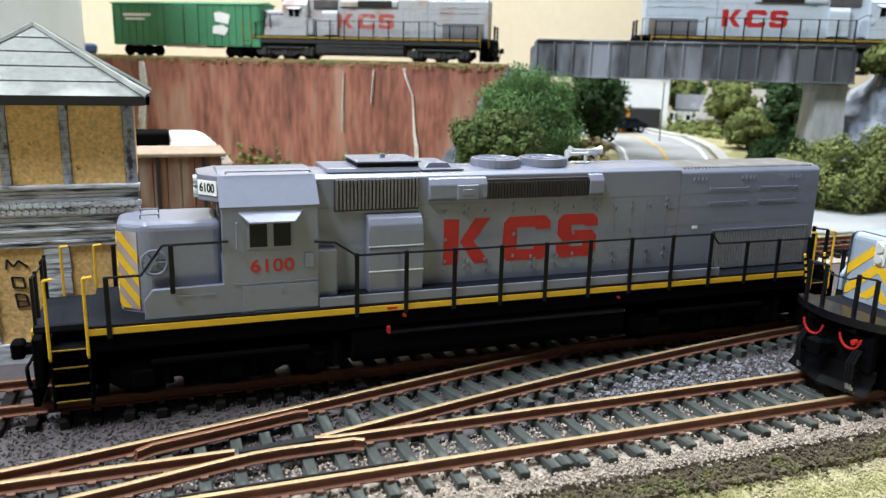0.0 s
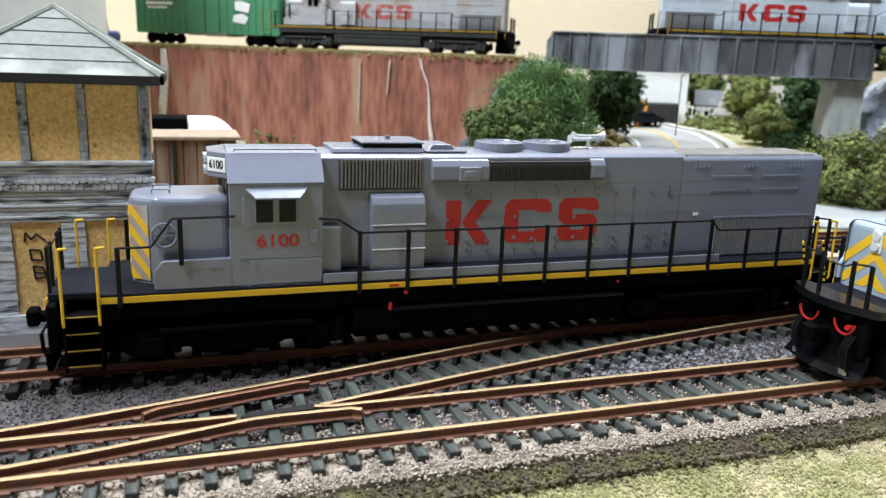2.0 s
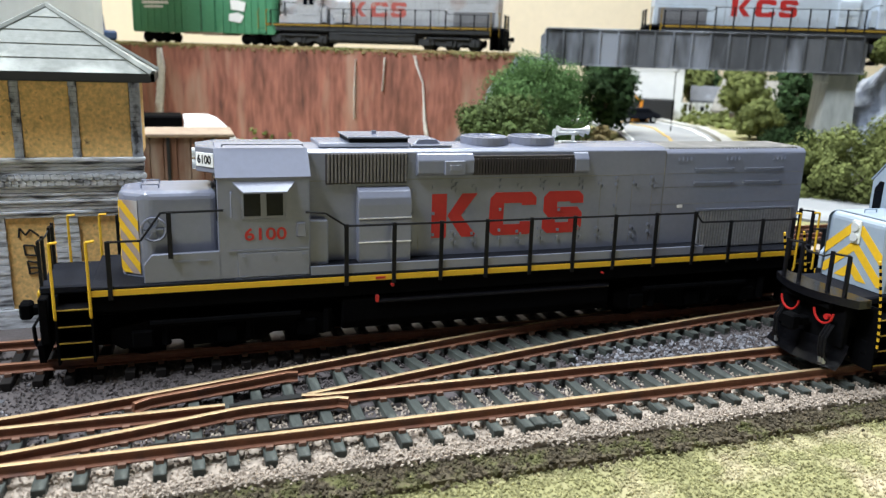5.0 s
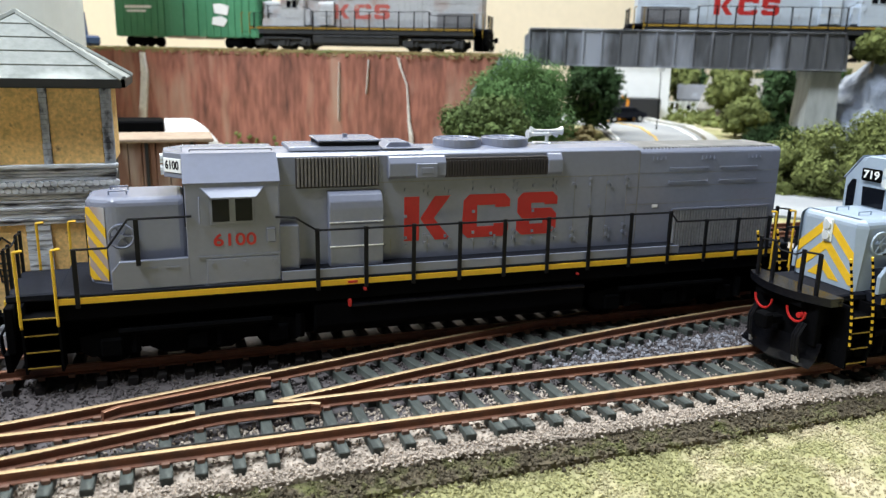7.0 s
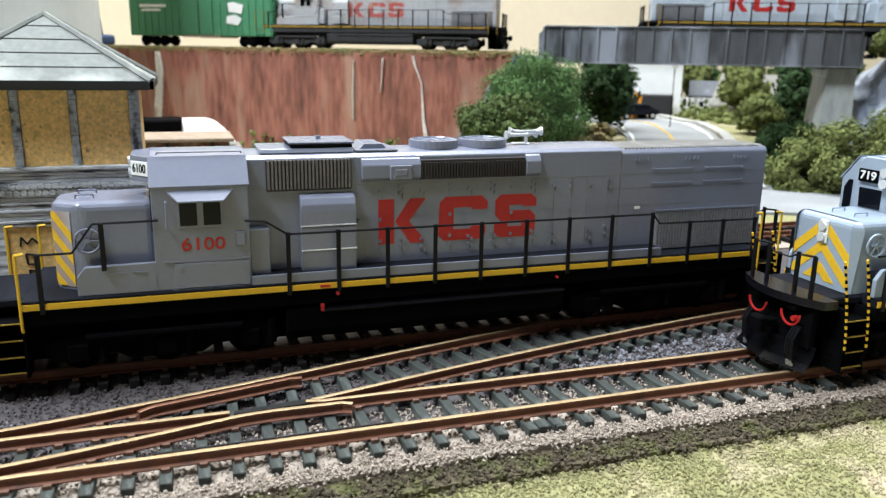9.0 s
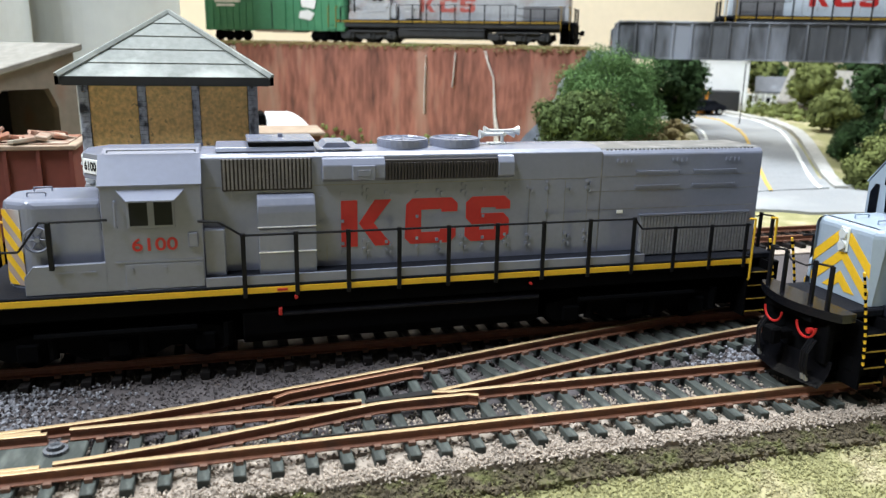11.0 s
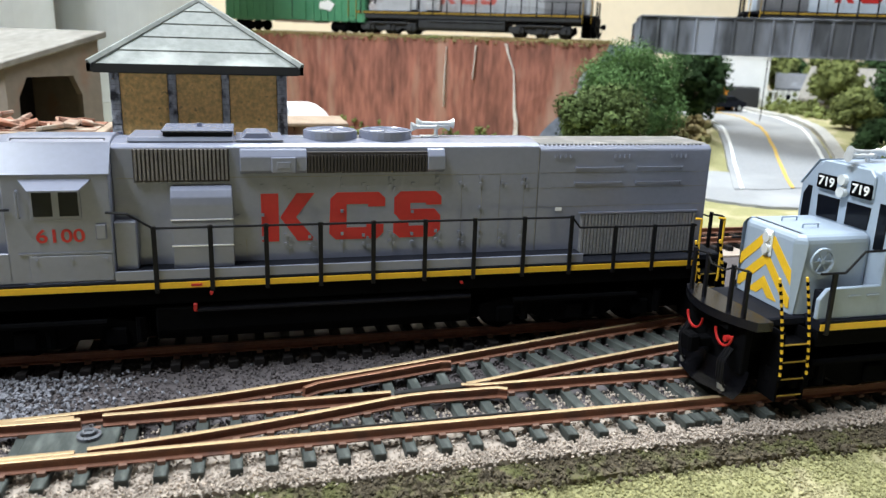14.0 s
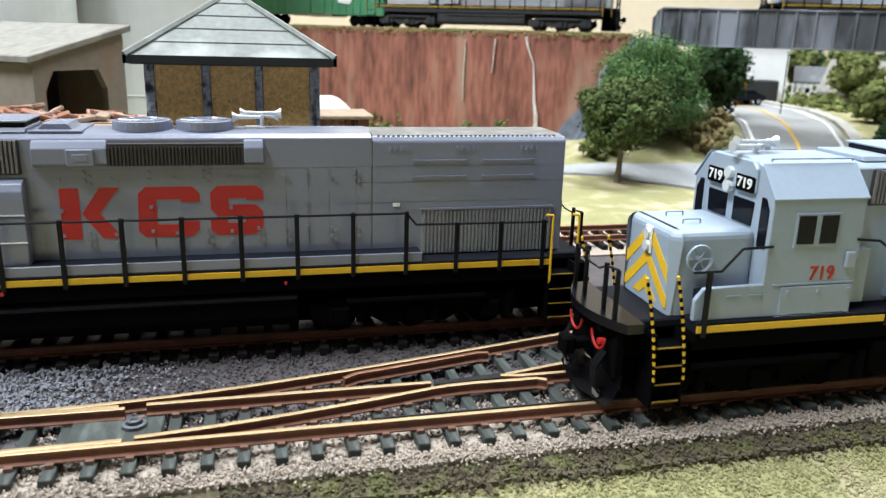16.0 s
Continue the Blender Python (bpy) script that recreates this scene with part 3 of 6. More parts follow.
def striped_panel(parent, inner, outer, z0, z1, yellow, pitch=0.0088, band=0.0045, slope=1.15, t=0.00012):
    """Diagonal stripes on an upright plane between two plan points, falling from the inner edge to the outer one."""
    ix, iy = inner
    ox, oy = outer
    w = math.hypot(ox - ix, oy - iy)
    nx, ny = (oy - iy) / w, -(ox - ix) / w
    if nx > 0:
        nx, ny = -nx, -ny
    for k in range(9):
        za = z1 - 0.0045 - (k - 1) * pitch
        out = [(0, za - band), (w, za - band - w * slope), (w, za - w * slope), (0, za)]
        for lim, keep in ((z0, 1), (z1, -1)):
            src, out = out, []
            for p, q in zip(src, src[1:] + src[:1]):
                ip, iq = keep * (p[1] - lim) >= 0, keep * (q[1] - lim) >= 0
                if ip:
                    out.append(p)
                if ip != iq:
                    f = (lim - p[1]) / (q[1] - p[1])
                    out.append((p[0] + f * (q[0] - p[0]), lim))
            if len(out) < 3:
                break
        if len(out) < 3:
            continue
        bm = bmesh.new()
        lo, hi = [], []
        for u, z in out:
            x, y = ix + (ox - ix) * u / w, iy + (oy - iy) * u / w
            lo.append(bm.verts.new((x - nx * 0.0001, y - ny * 0.0001, z)))
            hi.append(bm.verts.new((x + nx * t, y + ny * t, z)))
        bm.faces.new(lo)
        bm.faces.new(hi[::-1])
        for a in range(len(out)):
            b = (a + 1) % len(out)
            bm.faces.new((lo[a], hi[a], hi[b], lo[b]))
        part("stripe", bm, yellow, parent, "yellow diagonal warning stripe")


def locomotive(name, label, c, group="", x=0, y=0, z=0, rz=0):
    L = thing(name, label, "locomotive", x, y, z, rz, group)
    paint, roof = c["paint"], c.get("roof", c["paint"])
    n0, c0, c1, h1 = c["nose"], -0.112, -0.0875, 0.0858
    pf, pr = c["front"], 0.0925
    s0 = c["sill0"]
    dark = c.get("dark", M["black"])
    # chassis
    bm = bmesh.new()
    box(bm, s0, 0.0805, -0.0168, 0.0168, 0.0180, 0.0222, 0.0003)
    box(bm, pf + 0.002, pr - 0.002, -0.0100, 0.0100, 0.0150, 0.0236, 0.0003)
    if "dark" not in c:
        box(bm, pf + 0.004, pr - 0.004, -0.0058, 0.0058, 0.0050, 0.0150, 0.0003)
    part("frame", bm, dark, L, "black underframe")
    bm = bmesh.new()
    prism(bm, [(-0.0150, 0.0075), (-0.0165, 0.0100), (-0.0165, 0.0170), (-0.0120, 0.0185), (0.0120, 0.0185), (0.0165, 0.0170), (0.0165, 0.0100), (0.0150, 0.0075)], "x", -0.0785, 0.0085, 0.0005)
    part("fuel_tank", bm, dark, L, "dark fuel tank")
    bm = bmesh.new()
    for s in (-1, 1):
        rod(bm, (-0.068, s * 0.0168, 0.0160), (0.008, s * 0.0168, 0.0160), 0.0006, 8)
    part("air_pipe", bm, M["black_gloss"] if "dark" not in c else dark, L, "glossy dark pipe along the tank")
    for i, cx in enumerate((-0.1105 + c.get("truck_shift", 0), 0.0415)):
        truck(L, cx, dark)
    # deck and sill stripe
    bm = bmesh.new()
    box(bm, s0, 0.0805, -0.0174, 0.0174, 0.0222, 0.0250, 0.0002)
    box(bm, pf, n0 + 0.004, -0.0125, 0.0125, 0.0224, 0.0246, 0.0004)
    box(bm, h1 - 0.004, pr, -0.0125, 0.0125, 0.0224, 0.0246, 0.0004)
    part("walkway", bm, M["deck"], L, "black walkway deck")
    for s in (-1, 1):
        bm = box(bmesh.new(), s0, 0.0805, *sorted((s * 0.0173, s * 0.0177)), 0.0226, 0.0242)
        part("sill_stripe", bm, c.get("sill", M["yellow"]), L, "yellow sill stripe")
    # grey kick band along the walkway edge
    if c.get("kick"):
        for s in (-1, 1):
            bm = box(bmesh.new(), -0.0875, 0.0425, *sorted((s * 0.0164, s * 0.0171)), 0.0248, 0.0275, 0.0001)
            part("kick_plate", bm, paint, L)
            bm = box(bmesh.new(), -0.0872, 0.0425, *sorted((s * 0.0100, s * 0.0166)), 0.0249, 0.0273, 0.0001)
            part("walkway", bm, M["deck"], L, "dark raised side walkway")
    # hood
    zt = 0.0598
    bm = bmesh.new()
    prism(bm, [(-0.0105, 0.0250), (-0.0105, 0.0585), (-0.0088, zt - 0.0003), (-0.003, zt + 0.0002), (0.003, zt + 0.0002), (0.0088, zt - 0.0003), (0.0105, 0.0585), (0.0105, 0.0250)], "x", c1, 0.0292, 0.0002)
    hood = part("hood", bm, paint, L)
    bm = bmesh.new()
    prism(bm, [(-0.0105, 0.0250), (-0.0105, 0.0575), (-0.0093, 0.0588), (0.0093, 0.0588), (0.0105, 0.0575), (0.0105, 0.0250)], "x", 0.0292, h1, 0.0003)
    rear = part("rear_hood", bm, paint, L)
    bm = bmesh.new()
    prism(bm, [(-0.0090, 0.0587), (-0.0082, 0.0593), (0.0082, 0.0593), (0.0090, 0.0587)], "x", 0.0296, h1 - 0.001, 0.0001)
    for i in range(38):
        xx = 0.031 + i * 0.00138
        for s in (-1, 1):
            box(bm, xx, xx + 0.0006, *sorted((s * 0.0088, s * 0.0093)), 0.0586, 0.0591)
    part("roof_tread", bm, M["grey_weathered"], rear, "weathered dull grey roof panel")
    for s in (-1, 1):
        f = lambda a, b: sorted((s * a, s * b))
        # door seams, hinges, latches
        bm = bmesh.new()
        for xx in (0.0060, 0.0120, 0.0175, 0.0250, -0.0140, -0.0280, -0.0430, -0.0545):
            box(bm, xx - 0.00008, xx + 0.00008, *f(0.01046, 0.01054), 0.0285, 0.0500 if xx > 0 else 0.0335)
        box(bm, c1 + 0.001, 0.0250, *f(0.01046, 0.01054), 0.0505, 0.0507)
        for zz in (0.0507, 0.0462, 0.0405):
            box(bm, 0.0252, h1 - 0.001, *f(0.01046, 0.01054), zz, zz + 0.00015)
        box(bm, 0.0290, 0.0293, *f(0.01046, 0.01054), 0.026, 0.058)
        part("panel_seam", bm, M["grey_weathered"], hood, "dark panel seam lines")
        if "dark" not in c:
            square = mesh_from(box(bmesh.new(), -0.0004, 0.0004, -0.00025, 0.00025, -0.00045, 0.00045), "latch", paint)
            tab = mesh_from(box(bmesh.new(), -0.00035, 0.00035, -0.0002, 0.0002, -0.0005, 0.0005), "hinge", roof)
            spots = []
            columns = [-0.0500, -0.0440, -0.0375, -0.0285, -0.0225, -0.0150, -0.0085, -0.0015, 0.0055, 0.0115, 0.0180, 0.0245]
            for k, xx in enumerate(columns):
                for zz in (0.0312, 0.0337) + ((0.0472, 0.0492) if k % 2 else (0.0482,)) + ((0.0402,) if k % 3 == 0 else ()):
                    spots.append((square, xx, zz + 0.0006 * (k % 2)))
                    if k % 3:
                        spots.append((tab, xx + 0.0012, zz + 0.0006 * (k % 2) - 0.0009))
            spots += [(tab, -0.0563, zz) for zz in (0.0472, 0.0400, 0.0315)]
            spots += [(tab, 0.0344 + k * 0.019 + q * 0.0016, 0.0556) for k in range(3) for q in range(4)]
            for me, xx, zz in spots:
                ob = new(me.name.split(".")[0], me)
                ob.parent = hood
                ob.matrix_local = pose(xx, s * 0.01072, zz)
        bm = bmesh.new()
        for xa, xb in ((0.041, 0.056), (0.061, 0.076)):
            for zz in (0.0523, 0.0478):
                rod(bm, (xa, s * 0.0109, zz), (xb, s * 0.0109, zz), 0.00022, 6)
                for xq in (xa, xb):
                    box(bm, xq - 0.0003, xq + 0.0003, *f(0.0104, 0.0110), zz - 0.0005, zz + 0.0003)
        part("grab_iron", bm, paint, rear, "grey horizontal grab irons")
        bm = box(bmesh.new(), 0.0352, 0.0372, *f(0.0105, 0.0107), 0.0393, 0.0403)
        part("builder_plate", bm, M["white"], rear, "small pale builder plate")
        # louvred grilles
        bm = box(bmesh.new(), -0.0822, -0.0583, *f(0.0104, 0.0112), 0.0496, 0.0584, 0.0002)
        g = part("grille_frame", bm, M["louvre"], hood, "brown grille backing")
        part("louvre", slats(bmesh.new(), -0.0815, -0.0590, 0.0502, 0.0582, s * 0.0111, 0.0007, 0.0010, s), M["louvre_grey"], g, "upright grey-brown louvres")
        bm = prism(bmesh.new(), [(s * 0.0103, 0.0515), (s * 0.0103, 0.0583), (s * 0.0112, 0.0580), (s * 0.0124, 0.0562), (s * 0.0124, 0.0524), (s * 0.0112, 0.0515)], "x", -0.0555, -0.0380, 0.0002)
        part("brake_bulge", bm, paint, hood, "grey dynamic brake bulge")
        bm = prism(bmesh.new(), [(s * 0.0103, 0.0515), (s * 0.0103, 0.0583), (s * 0.0112, 0.0580), (s * 0.0124, 0.0562), (s * 0.0124, 0.0524), (s * 0.0112, 0.0515)], "x", -0.0046, 0.0004, 0.0002)
        part("brake_bulge", bm, paint, hood, "grey dynamic brake bulge")
        bm = box(bmesh.new(), -0.0380, -0.0046, *f(0.0103, 0.0115), 0.0516, 0.0575, 0.0002)
        g = part("grille_frame", bm, M["louvre"], hood, "dark brown grille backing")
        part("louvre", slats(bmesh.new(), -0.0376, -0.0050, 0.0518, 0.0566, s * 0.0114, 0.0008, 0.0009, s), M["louvre"], g, "dark brown louvres")
        bm = box(bmesh.new(), -0.0474, -0.0410, *f(0.0122, 0.0132), 0.0520, 0.0562, 0.0002)
        box(bm, -0.0460, -0.0424, *f(0.0130, 0.0134), 0.0532, 0.0550, 0.0001)
        part("vent_box", bm, paint, hood, "small square vent box")
        # blower duct
        bm = prism(bmesh.new(), [(s * 0.0103, 0.0264), (s * 0.0103, 0.0486), (s * 0.0115, 0.0486), (s * 0.0133, 0.0478), (s * 0.0143, 0.0460), (s * 0.0145, 0.0440), (s * 0.0145, 0.0264)], "x", -0.0733, -0.0578, 0.0002)
        duct = part("blower_duct", bm, paint, hood, "rounded grey blower duct")
        bm = bmesh.new()
        for zz in (0.0400, 0.0330):
            box(bm, -0.0734, -0.0577, *f(0.0144, 0.0147), zz, zz + 0.0003)
        part("seam", bm, M["white"], duct, "pale horizontal seam")
        bm = box(bmesh.new(), c1, -0.0820, *f(0.0105, 0.0142), 0.0264, 0.0400, 0.0003)
        part("equipment_box", bm, paint, L, "grey equipment box behind the cab")
        # ribbed intake at the rear
        bm = box(bmesh.new(), 0.0435, 0.0825, *f(0.0104, 0.0107), 0.0252, 0.0386, 0.0001)
        g = part("intake_frame", bm, M["vane"], rear, "grey metal intake")
        part("vane", slats(bmesh.new(), 0.0442, 0.0818, 0.0256, 0.0378, s * 0.0107, 0.0005, 0.0011, s), M["vane"], g, "upright intake vanes")
        bm = box(bmesh.new(), 0.0430, 0.0828, *f(0.0105, 0.0113), 0.0382, 0.0387)
        part("trim_strip", bm, paint, g)
    # roof gear
    for cx in (-0.0305, -0.0146):
        bm = bmesh.new()
        rod(bm, (cx, 0, zt), (cx, 0, zt + 0.0020), 0.0076, 28)
        fan = part("roof_fan", bm, roof, hood, "round roof fan housing")
        bm = bmesh.new()
        ring(bm, (cx, 0, zt + 0.0021), (0, 0, 1), 0.0070, 0.0004, 28)
        for k in range(9):
            a = k * math.tau / 9
            rod(bm, (cx, 0, zt + 0.0021), (cx + 0.0068 * math.cos(a), 0.0068 * math.sin(a), zt + 0.0021), 0.00022, 4)
        part("fan_grille", bm, roof, fan, "fan guard")
    bm = bmesh.new()
    prism(bm, [(-0.0086, zt), (-0.0078, zt + 0.0012), (0.0078, zt + 0.0012), (0.0086, zt)], "x", -0.0835, -0.0570, 0.0002)
    part("radiator_hatch", bm, roof, hood, "raised radiator hatch")
    bm = box(bmesh.new(), -0.0748, -0.0572, -0.0072, 0.0072, zt + 0.0012, zt + 0.0024, 0.0002)
    part("fan_shroud", bm, M["deck"], hood, "dark fan opening")
    bm = box(bmesh.new(), -0.0752, -0.0568, -0.0080, 0.0080, zt + 0.0024, zt + 0.0030, 0.0002)
    box(bm, -0.0665, -0.0652, -0.0006, 0.0006, zt + 0.003, zt + 0.004)
    part("fan_cover", bm, roof, hood, "flat fan cover plate")
    bm = prism(bmesh.new(), [(-0.0555, zt), (-0.0535, zt + 0.0020), (-0.0480, zt + 0.0020), (-0.0462, zt)], "y", -0.0055, 0.0055, 0.0002)
    part("hatch_hump", bm, roof, hood, "tapered roof hatch")
    bm = box(bmesh.new(), -0.0565, -0.0440, -0.0086, 0.0086, zt, zt + 0.0005, 0.0001)
    part("hatch_plate", bm, roof, hood)
    # air horn
    hx, hz = c.get("horn", (-0.0012, zt + 0.0033))
    bm = bmesh.new()
    for dy, dx, dz, ln in ((-0.0018, -1, 0.0, 0.0078), (0.0, -1, 0.0009, 0.0058), (0.0, 1, 0.0009, 0.0052), (0.0018, 1, 0.0, 0.0044)):
        rod(bm, (hx + 0.0016, dy, hz + dz), (hx + 0.0016 + dx * (ln - 0.0016), dy, hz + dz), 0.0004, 8, 0.0006)
        rod(bm, (hx + 0.0016 + dx * (ln - 0.0016), dy, hz + dz), (hx + 0.0016 + dx * ln, dy, hz + dz), 0.0006, 12, 0.0015)
    rod(bm, (hx + 0.0016, -0.0022, hz), (hx + 0.0016, 0.0022, hz), 0.0006, 8)
    rod(bm, (hx + 0.0016, 0, hz + 0.0010), (hx + 0.0016, 0, hz - 0.0034), 0.0006, 8)
    box(bm, hx - 0.0030, hx + 0.0024, -0.0016, 0.0016, hz - 0.0034, hz - 0.0026, 0.0002)
    part("air_horn", bm, M["brass"], L, "silver multi-bell air horn")
    # cab
    bm = prism(bmesh.new(), [(-0.0163, 0.0250), (-0.0163, 0.0527), (-0.0108, 0.0594), (-0.004, 0.0608), (0.004, 0.0608), (0.0108, 0.0594), (0.0163, 0.0527), (0.0163, 0.0250)], "x", c0, c1, 0.0002)
    cab = part("cab", bm, c.get("cab_paint", paint), L)
    for s in (-1, 1):
        f = lambda a, b: sorted((s * a, s * b))
        bm = prism(bmesh.new(), [(s * 0.0165, 0.0525), (s * 0.0109, 0.0596), (s * 0.0107, 0.0600), (s * 0.0167, 0.0529)], "x", c0 - 0.0003, c1 + 0.0003)
        part("cab_roof_side", bm, roof, cab, "pale sloping cab roof panel")
        bm = box(bmesh.new(), c0 + 0.0062, c0 + 0.0178, *f(0.0162, 0.0167), 0.0416, 0.0496, 0.0001)
        win = part("window_frame", bm, roof, cab)
        for a, b in ((0.0068, 0.0112), (0.0128, 0.0172)):
            bm = box(bmesh.new(), c0 + a, c0 + b, *f(0.0166, 0.0169), 0.0424, 0.0490)
            part("window_pane", bm, M["glass"], win, "dark sliding window pane")
        if c.get("awning"):
            bm = bmesh.new()
            v = [bm.verts.new((c0 + xx, s * yy, zz + dz)) for dz in (0, 0.0004) for xx, yy, zz in ((0.0040, 0.0163, 0.0513), (0.0206, 0.0163, 0.0513), (0.0180, 0.0196, 0.0490), (0.0066, 0.0196, 0.0490))]
            for quad in ((0, 1, 2, 3), (7, 6, 5, 4), (0, 4, 5, 1), (1, 5, 6, 2), (2, 6, 7, 3), (3, 7, 4, 0)):
                bm.faces.new([v[i] for i in quad])
            part("awning", bm, roof, cab, "sloping window awning")
            bm = bmesh.new()
            tube(bm, [(c0 + 0.0036, s * 0.0166, 0.0490), (c0 + 0.0036, s * 0.0178, 0.0488), (c0 + 0.0036, s * 0.0178, 0.0424), (c0 + 0.0036, s * 0.0166, 0.0422)], 0.0003, 5)
            part("mirror_bracket", bm, roof, cab)
        bm = box(bmesh.new(), c1 - 0.0038, c1 - 0.0012, *f(0.0163, 0.0172), 0.0362, 0.0402, 0.0003)
        part("marker_box", bm, roof, cab)
        bm = box(bmesh.new(), c0 + 0.0025, c1 - 0.0003, *f(0.0163, 0.01665), 0.0326, 0.0330)
        box(bm, c0 + 0.0040, c1 - 0.0003, *f(0.0163, 0.0168), 0.0247, 0.0251)
        part("cab_seam", bm, roof, cab)
        bm = box(bmesh.new(), c0 + 0.0048, c1 - 0.0004, *f(0.0162, 0.01675), 0.0254, 0.0322, 0.0001)
        panel = part("battery_box_cover", bm, paint, cab, "grey lower panel with small latches")
        for xx in (c0 + 0.0064, c0 + 0.0146, c0 + 0.0226) if "dark" not in c else ():
            part("latch", box(bmesh.new(), xx - 0.0004, xx + 0.0004, *f(0.01672, 0.0171), 0.0305, 0.0314), roof, panel)
            part("hinge", box(bmesh.new(), xx - 0.0008, xx + 0.0008, *f(0.01672, 0.0170), 0.0254, 0.0257), roof, panel)
        if c["number"]:
            letters(c["number"], 0.0047, M["red"], cab, "road_number", pose(c0 + c.get("num_x", 0.0124), s * 0.0164, c.get("num_z", 0.0371), 90, 0, 0 if s < 0 else 180), "red road number", c.get("num_w", 0.0112))
        # lower box beside the nose
        a = c["side0"]
        bm = prism(bmesh.new(), [(a, 0.0250), (a, 0.0300), (a + 0.0022, 0.0327), (c0 + 0.0005, 0.0330), (c0 + 0.0005, 0.0250)], "y", *f(0.0150, 0.0163), 0.0002)
        sb = part("side_box", bm, paint, L, "low grey side box ahead of the cab")
        bm = box(bmesh.new(), a + 0.0024, c0 + 0.0003, *f(0.0104, 0.0151), 0.0252, 0.0312, 0.0001)
        part("side_deck", bm, M["deck"], sb, "dark walkway floor")
        bm = bmesh.new()
        for k in range(2):
            box(bm, a + 0.008 + k * 0.0055, a + 0.0115 + k * 0.0055, *f(0.0163, 0.0166), 0.0305, 0.0308)
        part("grab_iron", bm, roof, sb)
    # cab front with windows and number box
    if c.get("slant"):
        bm = prism(bmesh.new(), [(c0 + 0.001, -0.0107), (c0, -0.0107), (c0 - 0.0048, -0.0050), (c0 - 0.0048, 0.0050), (c0, 0.0107), (c0 + 0.001, 0.0107)], "z", 0.0532, 0.0600, 0.0002)
    else:
        bm = prism(bmesh.new(), [(-0.0098, 0.0530), (-0.0098, 0.0585), (-0.0080, 0.0602), (0.0080, 0.0602), (0.0098, 0.0585), (0.0098, 0.0530)], "x", c0 - c.get("brow", 0.0045), c0 + 0.001, 0.0003)
    brow = part("number_box", bm, roof, cab, "number board housing over the windscreen")
    fx = c0 - c.get("brow", 0.0045)
    bz = c.get("board_z", 0.0560)
    wz = c.get("wind_z", 0.0460)
    for s in (-1, 1):
        if c.get("slant"):
            turn = -49.9 if s < 0 else -130.1
            m = pose(c0 - 0.0024, s * 0.00785, 0.0566, 0, 0, turn)
            bm = box(bmesh.new(), -0.0034, 0.0034, -0.0003, 0.0002, -0.0019, 0.0019, 0.0001)
            bmesh.ops.transform(bm, matrix=m, verts=bm.verts[:])
            part("number_board", bm, c["board"], brow, "white number board")
            if c["number"]:
                letters(c["number"], 0.0032, c["board_ink"], brow, "road_number", m @ pose(0, -0.0003, 0, 90, 0, 0), "", 0.0052)
        bm = box(bmesh.new(), fx - 0.0002, fx + 0.0002, s * 0.0060 - 0.0036, s * 0.0060 + 0.0036, bz - 0.0019, bz + 0.0019, 0.0003)
        if not c.get("slant"):
            part("number_board", bm, c["board"], brow, "number board")
        else:
            bm.free()
        if c["number"] and not c.get("slant"):
            letters(c["number"], 0.0034, c["board_ink"], brow, "road_number", pose(fx - 0.0003, s * 0.0060, bz, 90, 0, -90), "", 0.0056)
        bm = prism(bmesh.new(), [(s * 0.0014, wz), (s * 0.0090, wz), (s * 0.0094, wz + 0.0058), (s * 0.0014, wz + 0.0058)], "x", c0 - 0.0003, c0 + 0.0002, 0.0001)
        part("window_pane", bm, M["glass"], cab, "dark windscreen pane")
        bm = prism(bmesh.new(), [(s * 0.0120, 0.0410), (s * 0.0150, 0.0410), (s * 0.0150, 0.0500), (s * 0.0135, 0.0525), (s * 0.0120, 0.0525)], "x", c0 - 0.0003, c0 + 0.0002, 0.0001)
        part("window_pane", bm, M["glass"], cab, "dark front door window")
    bm = bmesh.new()
    for zz in (bz - 0.0016, bz + 0.0016):
        rod(bm, (fx - 0.0012, 0, zz), (fx + 0.0002, 0, zz), 0.0014, 12)
    part("headlight", bm, M["lamp_glass"], brow, "twin clear headlights")
    bm = tube(bmesh.new(), [(c0 + 0.002, -0.0106, 0.0604), (c0 + 0.002, -0.0106, 0.0610), (c1 - 0.001, -0.0106, 0.0610), (c1 - 0.001, -0.0106, 0.0604)], 0.00022, 5)
    part("roof_grab", bm, roof, cab)
    # nose
    nt = c["nose_top"]
    ch, fw = c["chamfer"]
    nw = c.get("nose_w", 0.0105)
    plan = [(c0 + 0.0005, -nw), (n0 + ch, -nw), (n0, -fw), (n0, fw), (n0 + ch, nw), (c0 + 0.0005, nw)]
    bm = prism(bmesh.new(), plan, "z", 0.0248, nt + 0.0003)
    bmesh.ops.bevel(bm, geom=[e for e in bm.edges if e.verts[0].co.z > nt or e.verts[1].co.z > nt], offset=0.0022, segments=4, affect="EDGES", profile=0.5)
    nose = part("nose", bm, paint, L)
